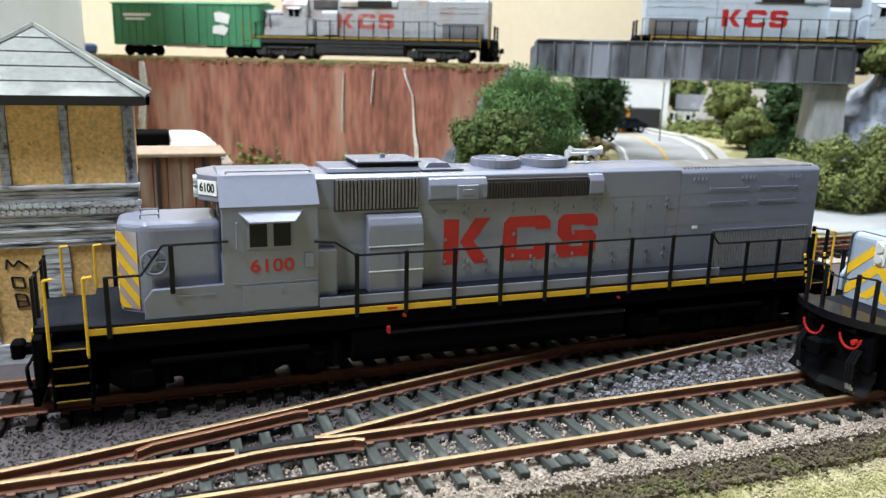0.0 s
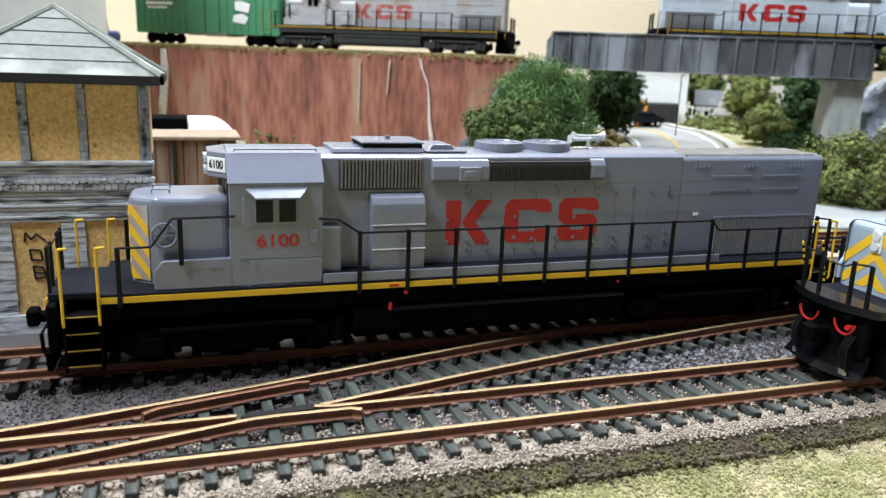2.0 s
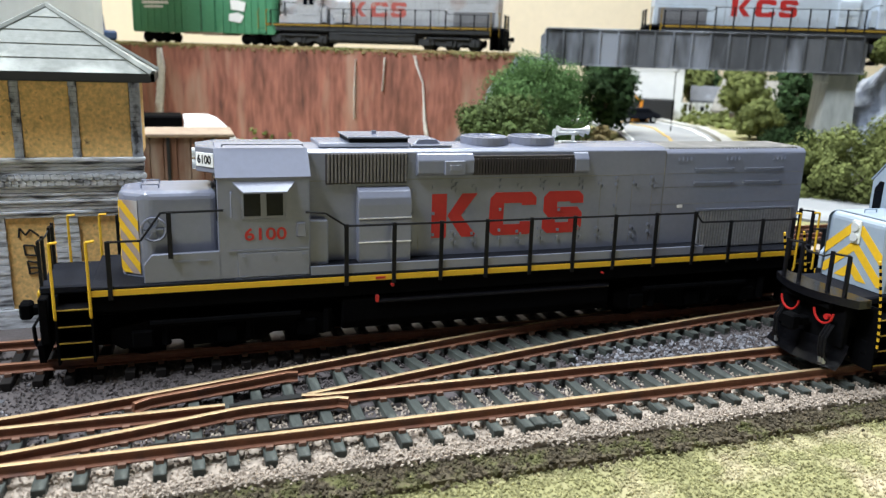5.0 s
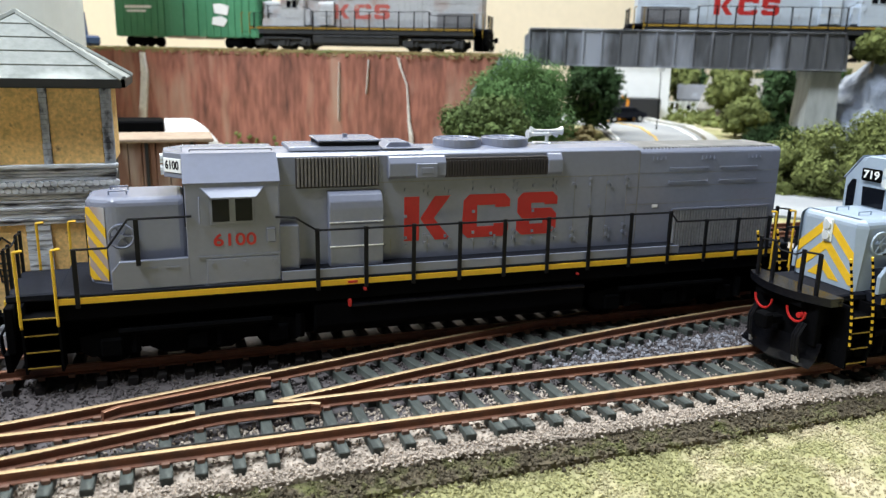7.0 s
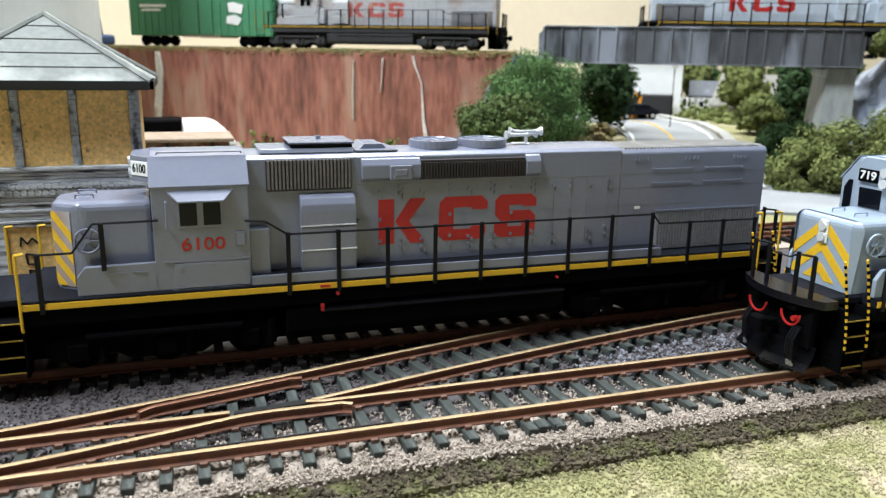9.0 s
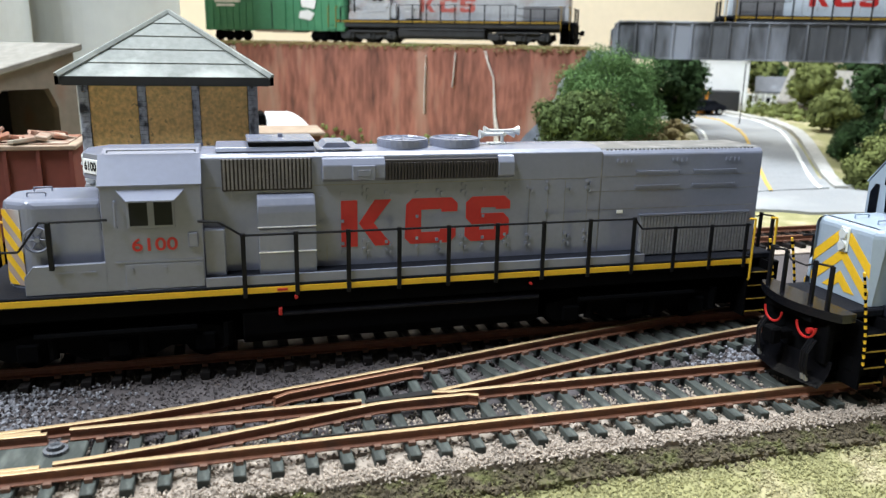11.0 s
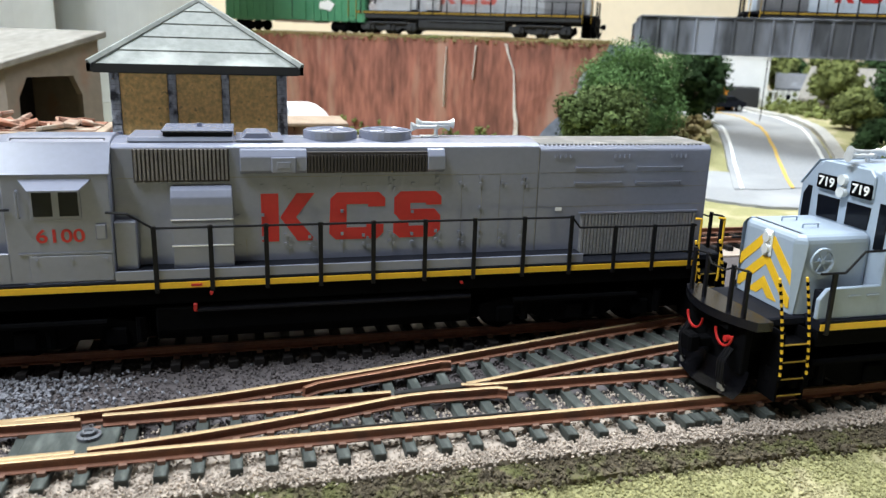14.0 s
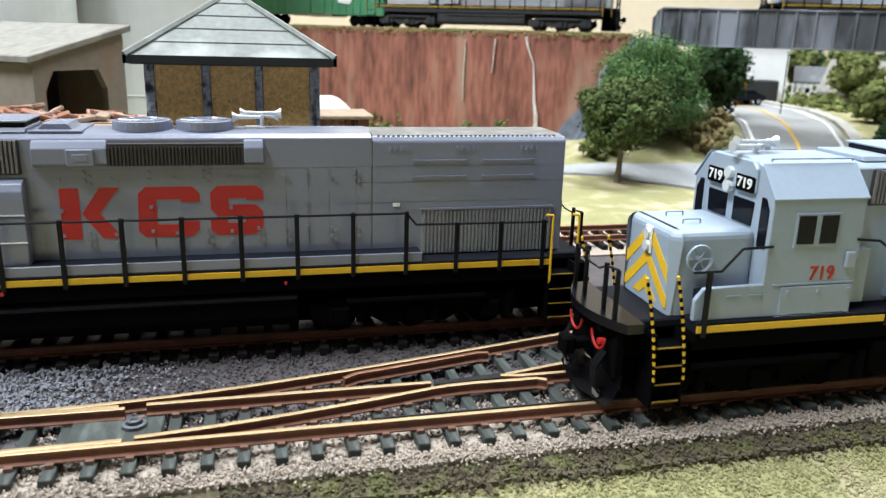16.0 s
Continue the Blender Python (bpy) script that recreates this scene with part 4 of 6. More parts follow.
    if c.get("stripes"):
        for s in (-1, 1):
            if ch > 0.002:
                bm = bmesh.new()
                a, b = Vector((n0, s * fw)), Vector((n0 + ch, s * nw))
                nv_ = Vector((-(b - a).y * s, (b - a).x * s)).normalized() * 0.0002
                q0, q1 = a.lerp(b, 0.04), a.lerp(b, 0.74)
                v = [bm.verts.new((p.x + o.x, p.y + o.y, z)) for o in (Vector((0, 0)), nv_) for p in (q0, q1) for z in (0.0258, nt - 0.0022)]
                for f in ((0, 1, 3, 2), (4, 6, 7, 5), (0, 4, 5, 1), (2, 3, 7, 6), (0, 2, 6, 4), (1, 5, 7, 3)):
                    bm.faces.new([v[i] for i in f])
                part("nose_panel", bm, c["stripe_base"], nose, "pale painted nose corner")
                striped_panel(nose, q0 + nv_, q1 + nv_, 0.0260, nt - 0.0024, M["yellow"], 0.0058, 0.0028)
            striped_panel(nose, (n0, 0.0), (n0, s * (fw - 0.0004)), 0.0262, nt - 0.0022, M["yellow"], 0.0064, 0.0033, 0.9)
    bm = bmesh.new()
    for s in (-1, 1):
        tube(bm, [(n0 + 0.006, s * 0.004, nt), (n0 + 0.006, s * 0.004, nt + 0.0013), (n0 + 0.0105, s * 0.004, nt + 0.0013), (n0 + 0.0105, s * 0.004, nt)], 0.00022, 5)
    part("nose_grab", bm, roof, nose)
    if c.get("nose_light"):
        bm = bmesh.new()
        for zz in (nt - 0.0028, nt - 0.0058):
            rod(bm, (n0 - 0.0012, 0, zz), (n0 + 0.0002, 0, zz), 0.0013, 12)
        box(bm, n0 - 0.0006, n0, -0.0017, 0.0017, nt - 0.0078, nt - 0.0008, 0.0004)
        part("headlight", bm, M["lamp_glass"], nose, "chrome twin nose headlight")
    bm = bmesh.new()
    bx = c["brake_x"]
    ring(bm, (bx, -nw - 0.0010, 0.0385), (0, 1, 0), 0.0031, 0.0004, 24)
    for k in range(3):
        a = k * math.pi / 3
        rod(bm, (bx - 0.003 * math.cos(a), -nw - 0.0009, 0.0385 - 0.003 * math.sin(a)), (bx + 0.003 * math.cos(a), -nw - 0.0009, 0.0385 + 0.003 * math.sin(a)), 0.00022, 4)
    rod(bm, (bx, -nw, 0.0385), (bx, -nw - 0.0013, 0.0385), 0.0007, 8)
    part("brake_wheel", bm, roof, nose, "round hand brake wheel")
    # handrails
    posts = c["posts"]
    low = {0.0521, 0.0650, 0.0778}
    for s in (-1, 1):
        for px in posts:
            h = 0.0355 if px in low else 0.0389
            bm = bmesh.new()
            box(bm, px - 0.0006, px + 0.0006, *sorted((s * 0.0174, s * 0.0180)), 0.0215, h, 0.0001)
            rod(bm, (px, s * 0.0177, h - 0.0005), (px, s * 0.0177, h + 0.0005), 0.0007, 6)
            part("stanchion", bm, M["rail_black"], L, "black handrail stanchion")
        pts = [(c1 - 0.0012, s * 0.0166, 0.0430), (c1 + 0.0040, s * 0.0177, 0.0428), (-0.0776, s * 0.0177, 0.0389), (0.0378, s * 0.0177, 0.0389), (0.0405, s * 0.0177, 0.0357), (0.0790, s * 0.0177, 0.0354)]
        part("handrail", tube(bmesh.new(), pts, 0.00032, 6), M["rail_black"], L, "thin black handrail")
        p0, p1 = c["front_posts"]
        bm = bmesh.new()
        box(bm, p0 - 0.0006, p0 + 0.0006, *sorted((s * 0.0172, s * 0.0180)), 0.0215, 0.0372, 0.0001)
        part("stanchion", bm, M["rail_black"], L, "black handrail stanchion")
        bm = tube(bmesh.new(), c["front_rail"](s), 0.00032, 6)
        part("handrail", bm, M["rail_black"], L, "thin black handrail")
        if p1 is not None:
            bm = box(bmesh.new(), p1 - 0.0006, p1 + 0.0006, *sorted((s * 0.0166, s * 0.0178)), 0.0318, 0.0443, 0.0001)
            part("stanchion", bm, M["rail_black"], L, "black handrail stanchion")
        # step wells at both ends
        for xa, xb, end in ((*c.get("step_x", (pf + 0.004, s0)), -1), (0.0805, 0.0885, 1)):
            bm = bmesh.new()
            box(bm, xa, xb, *sorted((s * 0.0100, s * 0.0106)), 0.0045, 0.0225)
            for xx in (xa, xb):
                box(bm, xx - 0.0003, xx + 0.0003, *sorted((s * 0.0105, s * 0.0172)), 0.0045, 0.0225)
            st = part("steps", bm, M["black"], L, "black end steps")
            for zz in (0.0195, 0.0150, 0.0105, 0.0062):
                bm = box(bmesh.new(), xa + 0.0003, xb - 0.0003, *sorted((s * 0.0105, s * 0.0171)), zz - 0.0004, zz)
                part("step", bm, M["black"], st)
                bm = box(bmesh.new(), xa + 0.0004, xb - 0.0004, *sorted((s * 0.0171, s * 0.0174)), zz - 0.0003, zz)
                part("step_edge", bm, c.get("edge", M["yellow"]), st, "dull yellow step edge")
            for xx in (xa, xb):
                if c.get("chequer") and end < 0:
                    for k in range(26):
                        lean = [-0.0042 * (q / 26) ** 1.6 for q in (k, k + 1)]
                        bm = rod(bmesh.new(), (xx + lean[0], s * 0.0177, 0.0105 + k * 0.001), (xx + lean[1], s * 0.0177, 0.0115 + k * 0.001), 0.00036, 6)
                        part("grab_rail", bm, M["yellow"] if k % 2 else M["black"], st, "yellow and black grab rail")
                else:
                    bm = tube(bmesh.new(), [(xx, s * 0.0174, 0.0170), (xx, s * 0.0178, 0.0178), (xx, s * 0.0178, 0.0372), (xx - end * 0.002, s * 0.0176, 0.0374)], 0.00038, 6)
                    part("grab_rail", bm, c.get("grab", M["yellow"]), st, "painted grab rail")
    # ends: pilots, couplers, hoses, end rails
    for xe, d in ((pf, -1), (pr, 1)):
        bm = bmesh.new()
        bow = c.get("plow") and d < 0
        if bow:
            box(bm, xe + 0.0012, xe + 0.0034, -0.0125, 0.0125, 0.0100, 0.0225, 0.0003)
        else:
            box(bm, *sorted((xe, xe - d * 0.0022)), -0.0165, 0.0165, 0.0100, 0.0225, 0.0003)
            prism(bm, [(-0.0160, 0.0100), (-0.0150, 0.0045), (0.0150, 0.0045), (0.0160, 0.0100)], "x", *sorted((xe + d * 0.0010, xe - d * 0.0006)), 0.0002)
        pilot = part("pilot", bm, M["black"], L, "black end pilot")
        if bow:
            edge = [(xe - 0.0030 + 0.0048 * (q / 0.0158) ** 2, q) for q in np.linspace(-0.0158, 0.0158, 15).tolist()]
            bm = prism(bmesh.new(), edge + [(xe + 0.0060, 0.0158), (xe + 0.0060, -0.0158)], "z", 0.0226, 0.0249)
            part("front_platform", bm, M["black_gloss"], pilot, "black platform with a bowed front edge")
            for side in (-1, 1):
                bm = bmesh.new()
                rows = []
                for z, push in ((0.0112, 0.0010), (0.0085, 0.0004), (0.0060, -0.0008), (0.0042, -0.0026)):
                    rows.append([bm.verts.new((xe + push + 0.0030 * q - 0.0012, side * 0.0138 * q, z)) for q in (0.0, 0.25, 0.5, 0.75, 1.0)])
                for ra, rb in zip(rows, rows[1:]):
                    for q in range(4):
                        bm.faces.new((ra[q], ra[q + 1], rb[q + 1], rb[q]))
                bmesh.ops.solidify(bm, geom=bm.faces[:], thickness=0.0006)
                part("plow_blade", bm, M["black_gloss"], pilot, "glossy black curved plow blade")
        bm = bmesh.new()
        box(bm, *sorted((xe, xe + d * 0.0042)), -0.0016, 0.0016, 0.0135, 0.0160, 0.0003)
        box(bm, *sorted((xe + d * 0.0040, xe + d * 0.0072)), -0.0024, 0.0022, 0.0125, 0.0172, 0.0006)
        part("coupler", bm, M["black"], pilot, "black knuckle coupler")
        for k, yy in enumerate((-0.0105, -0.0095, -0.0085, 0.0085, 0.0095)):
            bm = bmesh.new()
            tube(bm, [(xe + d * 0.0004, yy, 0.0165), (xe + d * 0.0026, yy, 0.0130), (xe + d * 0.0024, yy * 0.98, 0.0085), (xe + d * 0.0012, yy * 0.98, 0.0060)], 0.00035, 5)
            part("air_hose", bm, M["rail_black"], pilot, "black air hose")
        bm = bmesh.new()
        for yy in (-0.0100, -0.0086, 0.0092):
            rod(bm, (xe + d * 0.0014, yy * 0.98, 0.0066), (xe + d * 0.0012, yy * 0.98, 0.0050), 0.0006, 6)
        part("glad_hand", bm, M["steel"], pilot, "bright hose couplings")
        if c.get("red_hose") and d < 0:
            for yc in (-0.0065, 0.0065):
                bm = tube(bmesh.new(), [(xe - 0.0006, yc + 0.0035 * math.cos(a), 0.0195 - 0.0035 * math.sin(a)) for a in np.linspace(0, math.pi, 12)], 0.00035, 5)
                part("jumper_cable", bm, M["red"], pilot, "red jumper cable")
            bm = rod(bmesh.new(), (xe - 0.0014, -0.0082, 0.0183), (xe, -0.0082, 0.0183), 0.0008, 10)
            part("red_plug", bm, M["red"], pilot, "red cable plug")
        bm = box(bmesh.new(), *sorted((xe - d * 0.0004, xe + d * 0.0012)), -0.0085, 0.0085, 0.0205, 0.0222, 0.0002)
        part("anticlimber", bm, M["yellow"] if c.get("yellow_step") else M["black"], pilot)
        bm = bmesh.new()
        xr = xe - d * 0.0006
        for yy in (-0.0115, -0.0055, 0.0055, 0.0115):
            box(bm, xr - 0.0004, xr + 0.0004, yy - 0.0005, yy + 0.0005, 0.0235, 0.0365)
        for a, b in ((-0.0115, -0.0055), (0.0055, 0.0115)):
            tube(bm, [(xr, a, 0.0365), (xr, b, 0.0358)], 0.00032, 5)
        tube(bm, [(xr, -0.0055, 0.0358)] + [(xr + d * 0.0006, q, 0.0345) for q in (-0.003, 0.003)] + [(xr, 0.0055, 0.0358)], 0.00025, 5)
        part("end_railing", bm, M["rail_black"], L, "black end railing")
    if c.get("details"):
        part("fuel_sign", box(bmesh.new(), -0.0690, -0.0662, -0.0181, -0.0177, 0.0231, 0.0237), M["red"], L, "small red fuel sign")
        part("fuel_button", rod(bmesh.new(), (-0.0640, -0.0182, 0.0210), (-0.0640, -0.0160, 0.0210), 0.0005, 8), M["red"], L, "small red cut-off button")
        part("fuel_button", rod(bmesh.new(), (0.0050, -0.0180, 0.0205), (0.0050, -0.0160, 0.0205), 0.0004, 8), M["red"], L, "small red cut-off button")
        part("fuel_filler", box(bmesh.new(), -0.0688, -0.0678, -0.0175, -0.0160, 0.0158, 0.0180, 0.0002), M["red"], L, "red fuel filler cap")
    if c.get("marks"):
        mx, mw, s = c.get("marks_at", (-0.0504, 0.0504, -1))
        block_marks(hood, mx, 0.0326, mw, 0.0134, s * 0.0105, c.get("mark", M["red"]), s)
    return L


POSTS = [-0.0775, -0.0636, -0.0494, -0.0351, -0.0207, -0.0061, 0.0083, 0.0232, 0.0378, 0.0521, 0.0650, 0.0778]
GREY = dict(slant=True, edge=M["dull_yellow"], chamfer=(0.0068, 0.0058), paint=M["grey"], roof=M["grey"], nose=-0.1372, nose_top=0.0482, front=-0.1570, sill0=-0.1445, side0=-0.1312, number="6100", stripes=True,
            stripe_base=M["pale_grey"], board=M["white"], board_ink=M["rail_black"], awning=True, brake_x=-0.1283, posts=POSTS, front_posts=(-0.1395, -0.1243), kick=True, marks=True,
            yellow_step=True, details=True,
            front_rail=lambda s: [(-0.1395, s * 0.0177, 0.0370), (-0.1315, s * 0.0175, 0.0370), (-0.1262, s * 0.0173, 0.0442), (-0.1105, s * 0.0168, 0.0442)])
STRIPED = dict(GREY, plow=True, nose_w=0.0114, slant=False, chamfer=(0.0008, 0.0108), num_z=0.0350, board_z=0.0546, wind_z=0.0450, step_x=(-0.1380, -0.1305), edge=M["dull_yellow"], paint=M["blue_grey"], roof=M["blue_grey"], nose=-0.1327, nose_top=0.0446, front=-0.1465, sill0=-0.1285, side0=-0.1290, number="719", stripe_base=M["blue_grey"], board=M["black"],
               board_ink=M["white"], awning=False, brake_x=-0.1265, front_posts=(-0.1268, None), kick=False, marks=False, nose_light=True, chequer=True, red_hose=True, yellow_step=False,
               details=False, brow=0.0008, horn=(-0.1085, 0.0626), num_w=0.0066, num_x=0.0152, truck_shift=0.002,
               front_rail=lambda s: [(-0.1310, s * 0.0177, 0.0371), (-0.1240, s * 0.0176, 0.0371), (-0.1190, s * 0.0172, 0.0420), (-0.1110, s * 0.0166, 0.0420)])
FAR = dict(GREY, mark=M["red_faded"], sill=M["dull_yellow"], edge=M["black"], paint=M["pale_grey"], roof=M["pale_grey"], stripes=False, kick=False, details=False, number="", board=M["black"], yellow_step=False, grab=M["dull_yellow"], dark=M["dull_dark"])
FAR_BLUE = dict(FAR, paint=M["ice_grey"], roof=M["ice_grey"], mark=M["red"])
grey_loco = locomotive("grey_locomotive", "grey six-axle model diesel locomotive with yellow sill stripe and red markings", GREY, x=0.0833, y=0.0568)
striped_loco = locomotive("striped_locomotive", "blue-grey model diesel locomotive with yellow striped nose on the near track", STRIPED, x=0.28)

# ---- signal tower ----
def signal_tower():
    T = thing("signal_tower", "weathered two-storey signal tower with ochre panels and grey slate hip roof", "building", -0.076, 0.0955, -0.004)
    hw, dp = 0.0265, 0.033
    bm = box(bmesh.new(), -hw + 0.0012, hw - 0.0012, 0.0012, dp, 0, 0.0795)
    body = part("wall", bm, M["fascia"], T, "dark wall core")
    # panels, upper storey then lower storey
    for z0, z1 in ((0.0550, 0.0788), (0.0070, 0.0368)):
        upper = z0 > 0.04
        for a, b in ((-0.0238, -0.0098), (-0.0072, 0.0064), (0.0088, 0.0236)) if upper else ((-0.0145, -0.0007), (0.0063, 0.0199)):
            bm = box(bmesh.new(), a, b, 0.0002, 0.0014, z0, z1, 0.0002)
            part("panel", bm, M["plaster"], body, "ochre cork-textured panel")
        for a, b in ((0.003, 0.0155), (0.018, 0.031)):
            for sx in (-1, 1):
                bm = box(bmesh.new(), *sorted((sx * (hw - 0.0014), sx * (hw - 0.0002))), a, b, z0, z1, 0.0002)
                part("panel", bm, M["plaster"], body, "ochre cork-textured panel")
        for cx, w in ((-0.0252, 0.0026), (-0.0085, 0.0024), (0.0076, 0.0022), (0.0251, 0.0028)) if upper else ((-0.0205, 0.0120), (0.0028, 0.0070), (0.0232, 0.0066)):
            zz = z0 - 0.001
            while zz < z1 + 0.0005:
                h = 0.0013 + 0.0005 * random.random()
                bm = box(bmesh.new(), cx - w / 2 + random.uniform(-1, 1) * 0.00012, cx + w / 2 + random.uniform(-1, 1) * 0.00012, -0.0006 + random.uniform(0, 0.0003), 0.0012, zz, zz + h * 0.93)
                part("quoin" if upper else "weather_board", bm, M["timber"] if upper else M["brick_band"], body)
                zz += h
        for sx in (-1, 1):
            bm = box(bmesh.new(), *sorted((sx * (hw - 0.0002), sx * (hw + 0.0003))), -0.0002, 0.0030, z0 - 0.001, z1, 0.0002)
            part("corner_post", bm, M["timber"], body, "grey weathered corner post")
    # band courses between the storeys
    zz = 0.0368
    k = 0
    while zz < 0.0546:
        h = (0.0012, 0.0010, 0.0014, 0.0011, 0.0010)[k % 5]
        out = (0.0008, 0.0011, 0.0006, 0.0009, 0.0013)[k % 5]
        bm = box(bmesh.new(), -hw - out * 0.5, hw + out * 0.5, -out, 0.0016, zz, min(zz + h * 0.86, 0.0548), 0.00015)
        part("band_course", bm, M["brick_band"], body, "grimy white moulded board")
        zz += h
        k += 1
    for row, zz in enumerate((0.0478, 0.0497)):
        for i in range(27):
            xx = -0.0262 + i * 0.0020 + 0.0010 * row
            bm = rod(bmesh.new(), (xx, -0.0019 - 0.0003 * row, zz), (xx, 0.0010, zz), 0.00098, 9, 0.0008)
            part("scallop", bm, M["brick_band"], body, "small round scallop ornament")
    bm = box(bmesh.new(), -hw - 0.001, hw + 0.001, -0.0022, 0.0012, 0.0545, 0.0556, 0.0002)
    part("sill", bm, M["brick_band"], body, "white sill")
    bm = box(bmesh.new(), -hw - 0.001, hw + 0.001, -0.0012, 0.0012, 0, 0.0072, 0.0002)
    part("plinth", bm, M["brick_band"], body, "grimy white plinth")
    # scrawled marks that cannot be read, as plain strokes
    bars = [((-0.0112, 0.0305), (-0.0108, 0.0335)), ((-0.0108, 0.0335), (-0.0092, 0.0312)), ((-0.0092, 0.0312), (-0.0078, 0.0330)), ((-0.0078, 0.0330), (-0.0054, 0.0308)),
            ((-0.0100, 0.0280), (-0.0097, 0.0248)), ((-0.0100, 0.0280), (-0.0070, 0.0277)), ((-0.0070, 0.0277), (-0.0066, 0.0245)), ((-0.0097, 0.0248), (-0.0066, 0.0245)),
            ((-0.0094, 0.0228), (-0.0090, 0.0186)), ((-0.0094, 0.0228), (-0.0066, 0.0222)), ((-0.0091, 0.0206), (-0.0062, 0.0204)), ((-0.0066, 0.0222), (-0.0060, 0.0190)), ((-0.0090, 0.0186), (-0.0060, 0.0190))]
    for (x0, z0), (x1, z1) in bars:
        bm = rod(bmesh.new(), (x0, 0.0000, z0), (x1, 0.0000, z1), 0.00032, 5)
        part("scrawl_bar", bm, M["fascia"], body, "black scrawled stroke")
    # hip roof in courses
    ex, ey0, ey1, ez, ax, ay, az = 0.0312, -0.0062, 0.0400, 0.0815, 0.0, 0.0168, 0.1018
    corners = [(-ex, ey0), (ex, ey0), (ex, ey1), (-ex, ey1)]
    n = 5
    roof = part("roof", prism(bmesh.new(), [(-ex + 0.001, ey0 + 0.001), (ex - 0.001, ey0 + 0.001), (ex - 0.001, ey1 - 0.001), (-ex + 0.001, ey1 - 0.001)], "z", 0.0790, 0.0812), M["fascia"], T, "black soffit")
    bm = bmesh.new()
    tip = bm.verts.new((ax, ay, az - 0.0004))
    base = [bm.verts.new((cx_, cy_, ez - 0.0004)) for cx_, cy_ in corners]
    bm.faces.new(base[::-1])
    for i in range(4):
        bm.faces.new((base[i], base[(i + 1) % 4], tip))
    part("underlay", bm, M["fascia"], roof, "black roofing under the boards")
    for side in range(4):
        p, q = corners[side], corners[(side + 1) % 4]
        for k in range(n):
            f0, f1 = k / n, (k + 1) / n - 0.012
            ring4 = []
            for f, lift in ((f0, 0.00030), (f1, 0.0001)):
                for c in (p, q) if f == f0 else (q, p):
                    ring4.append((c[0] + (ax - c[0]) * f, c[1] + (ay - c[1]) * f, ez + (az - ez) * f + lift))
            bm = bmesh.new()
            top = [bm.verts.new(v) for v in ring4]
            low = [bm.verts.new((v[0], v[1], v[2] - 0.0009)) for v in ring4]
            bm.faces.new(top)
            bm.faces.new(low[::-1])
            for i in range(4):
                bm.faces.new((top[i], low[i], low[(i + 1) % 4], top[(i + 1) % 4]))
            part("slate_board", bm, M["slate"], roof)
        bm = bmesh.new()
        rod(bm, (p[0], p[1], ez + 0.0002), (ax, ay, az - 0.0002), 0.0013, 6, 0.0010)
        part("hip_trim", bm, M["slate"], roof, "pale hip moulding")
        bm = bmesh.new()
        (x0, y0), (x1, y1) = p, q
        d = 0.0005
        box(bm, min(x0, x1) - d, max(x0, x1) + d, min(y0, y1) - d, max(y0, y1) + d, 0.0793, 0.0817)
        part("fascia", bm, M["fascia"], roof, "black fascia board")
    return T


signal_tower()


# ---- rolling stock on the third track and the lumber siding ----
def freight_truck(parent, x, z=0.0):
    bm = bmesh.new()
    for s in (-1, 1):
        prism(bm, [(x - 0.012, 0.0075), (x - 0.004, 0.0050), (x + 0.004, 0.0050), (x + 0.012, 0.0075), (x + 0.012, 0.0100), (x + 0.003, 0.0120), (x - 0.003, 0.0120), (x - 0.012, 0.0100)], "y", s * 0.0110, s * 0.0128, 0.0002)
        for a in (-0.010, 0.010):
            rod(bm, (x + a, s * 0.0074, 0.0080), (x + a, s * 0.0098, 0.0080), 0.0050, 16)
    for a in (-0.010, 0.010):
        rod(bm, (x + a, -0.010, 0.0080), (x + a, 0.010, 0.0080), 0.0010, 6)
    return part("truck", bm, M["black"], parent, "black two-axle freight truck")


def hopper(x, y):
    H = thing("hopper_car", "oxide red ribbed hopper car with a rusty scrap load", "freight car", x, y, 0)
    for a in (-0.045, 0.045):
        freight_truck(H, a)
    bm = box(bmesh.new(), -0.066, 0.066, -0.0165, 0.0165, 0.016, 0.050, 0.0004)
    prism(bm, [(-0.040, 0.016), (-0.030, 0.008), (0.030, 0.008), (0.040, 0.016)], "y", -0.012, 0.012)
    body = part("body", bm, M["brown_car"], H, "oxide red steel side")
    for i in range(13):
        xx = -0.0655 + i * 0.0109
        for s in (-1, 1):
            bm = box(bmesh.new(), xx - 0.0007, xx + 0.0007, *sorted((s * 0.0164, s * 0.0178)), 0.016, 0.050, 0.0001)
            part("rib", bm, M["brown_car"], body, "vertical side rib")
    bm = box(bmesh.new(), -0.0672, 0.0672, -0.0182, 0.0182, 0.0495, 0.0512, 0.0003)
    part("top_rim", bm, M["wood_top"], body, "worn pale top rim")
    rng = random.Random(5)
    load = part("load_bed", box(bmesh.new(), -0.064, 0.064, -0.0150, 0.0150, 0.049, 0.0516), M["rust_load"], H, "rusty scrap fill")
    for i in range(90):
        bm = bmesh.new()
        cx, cy = rng.uniform(-0.062, 0.062), rng.uniform(-0.013, 0.013)
        m = pose(cx, cy, 0.0515 + rng.uniform(0, 0.003), rng.uniform(-20, 20), rng.uniform(-20, 20), rng.uniform(0, 360))
        q = rng.uniform(0.5, 1.3)
        box(bm, -0.005 * q, 0.005 * q, -0.0022, 0.0022, -0.0008, 0.0008, 0.0003)
        bmesh.ops.transform(bm, matrix=m, verts=bm.verts[:])
        part("scrap_piece", bm, M["rust_load"], load)
    return H


hopper(-0.180, 0.157)


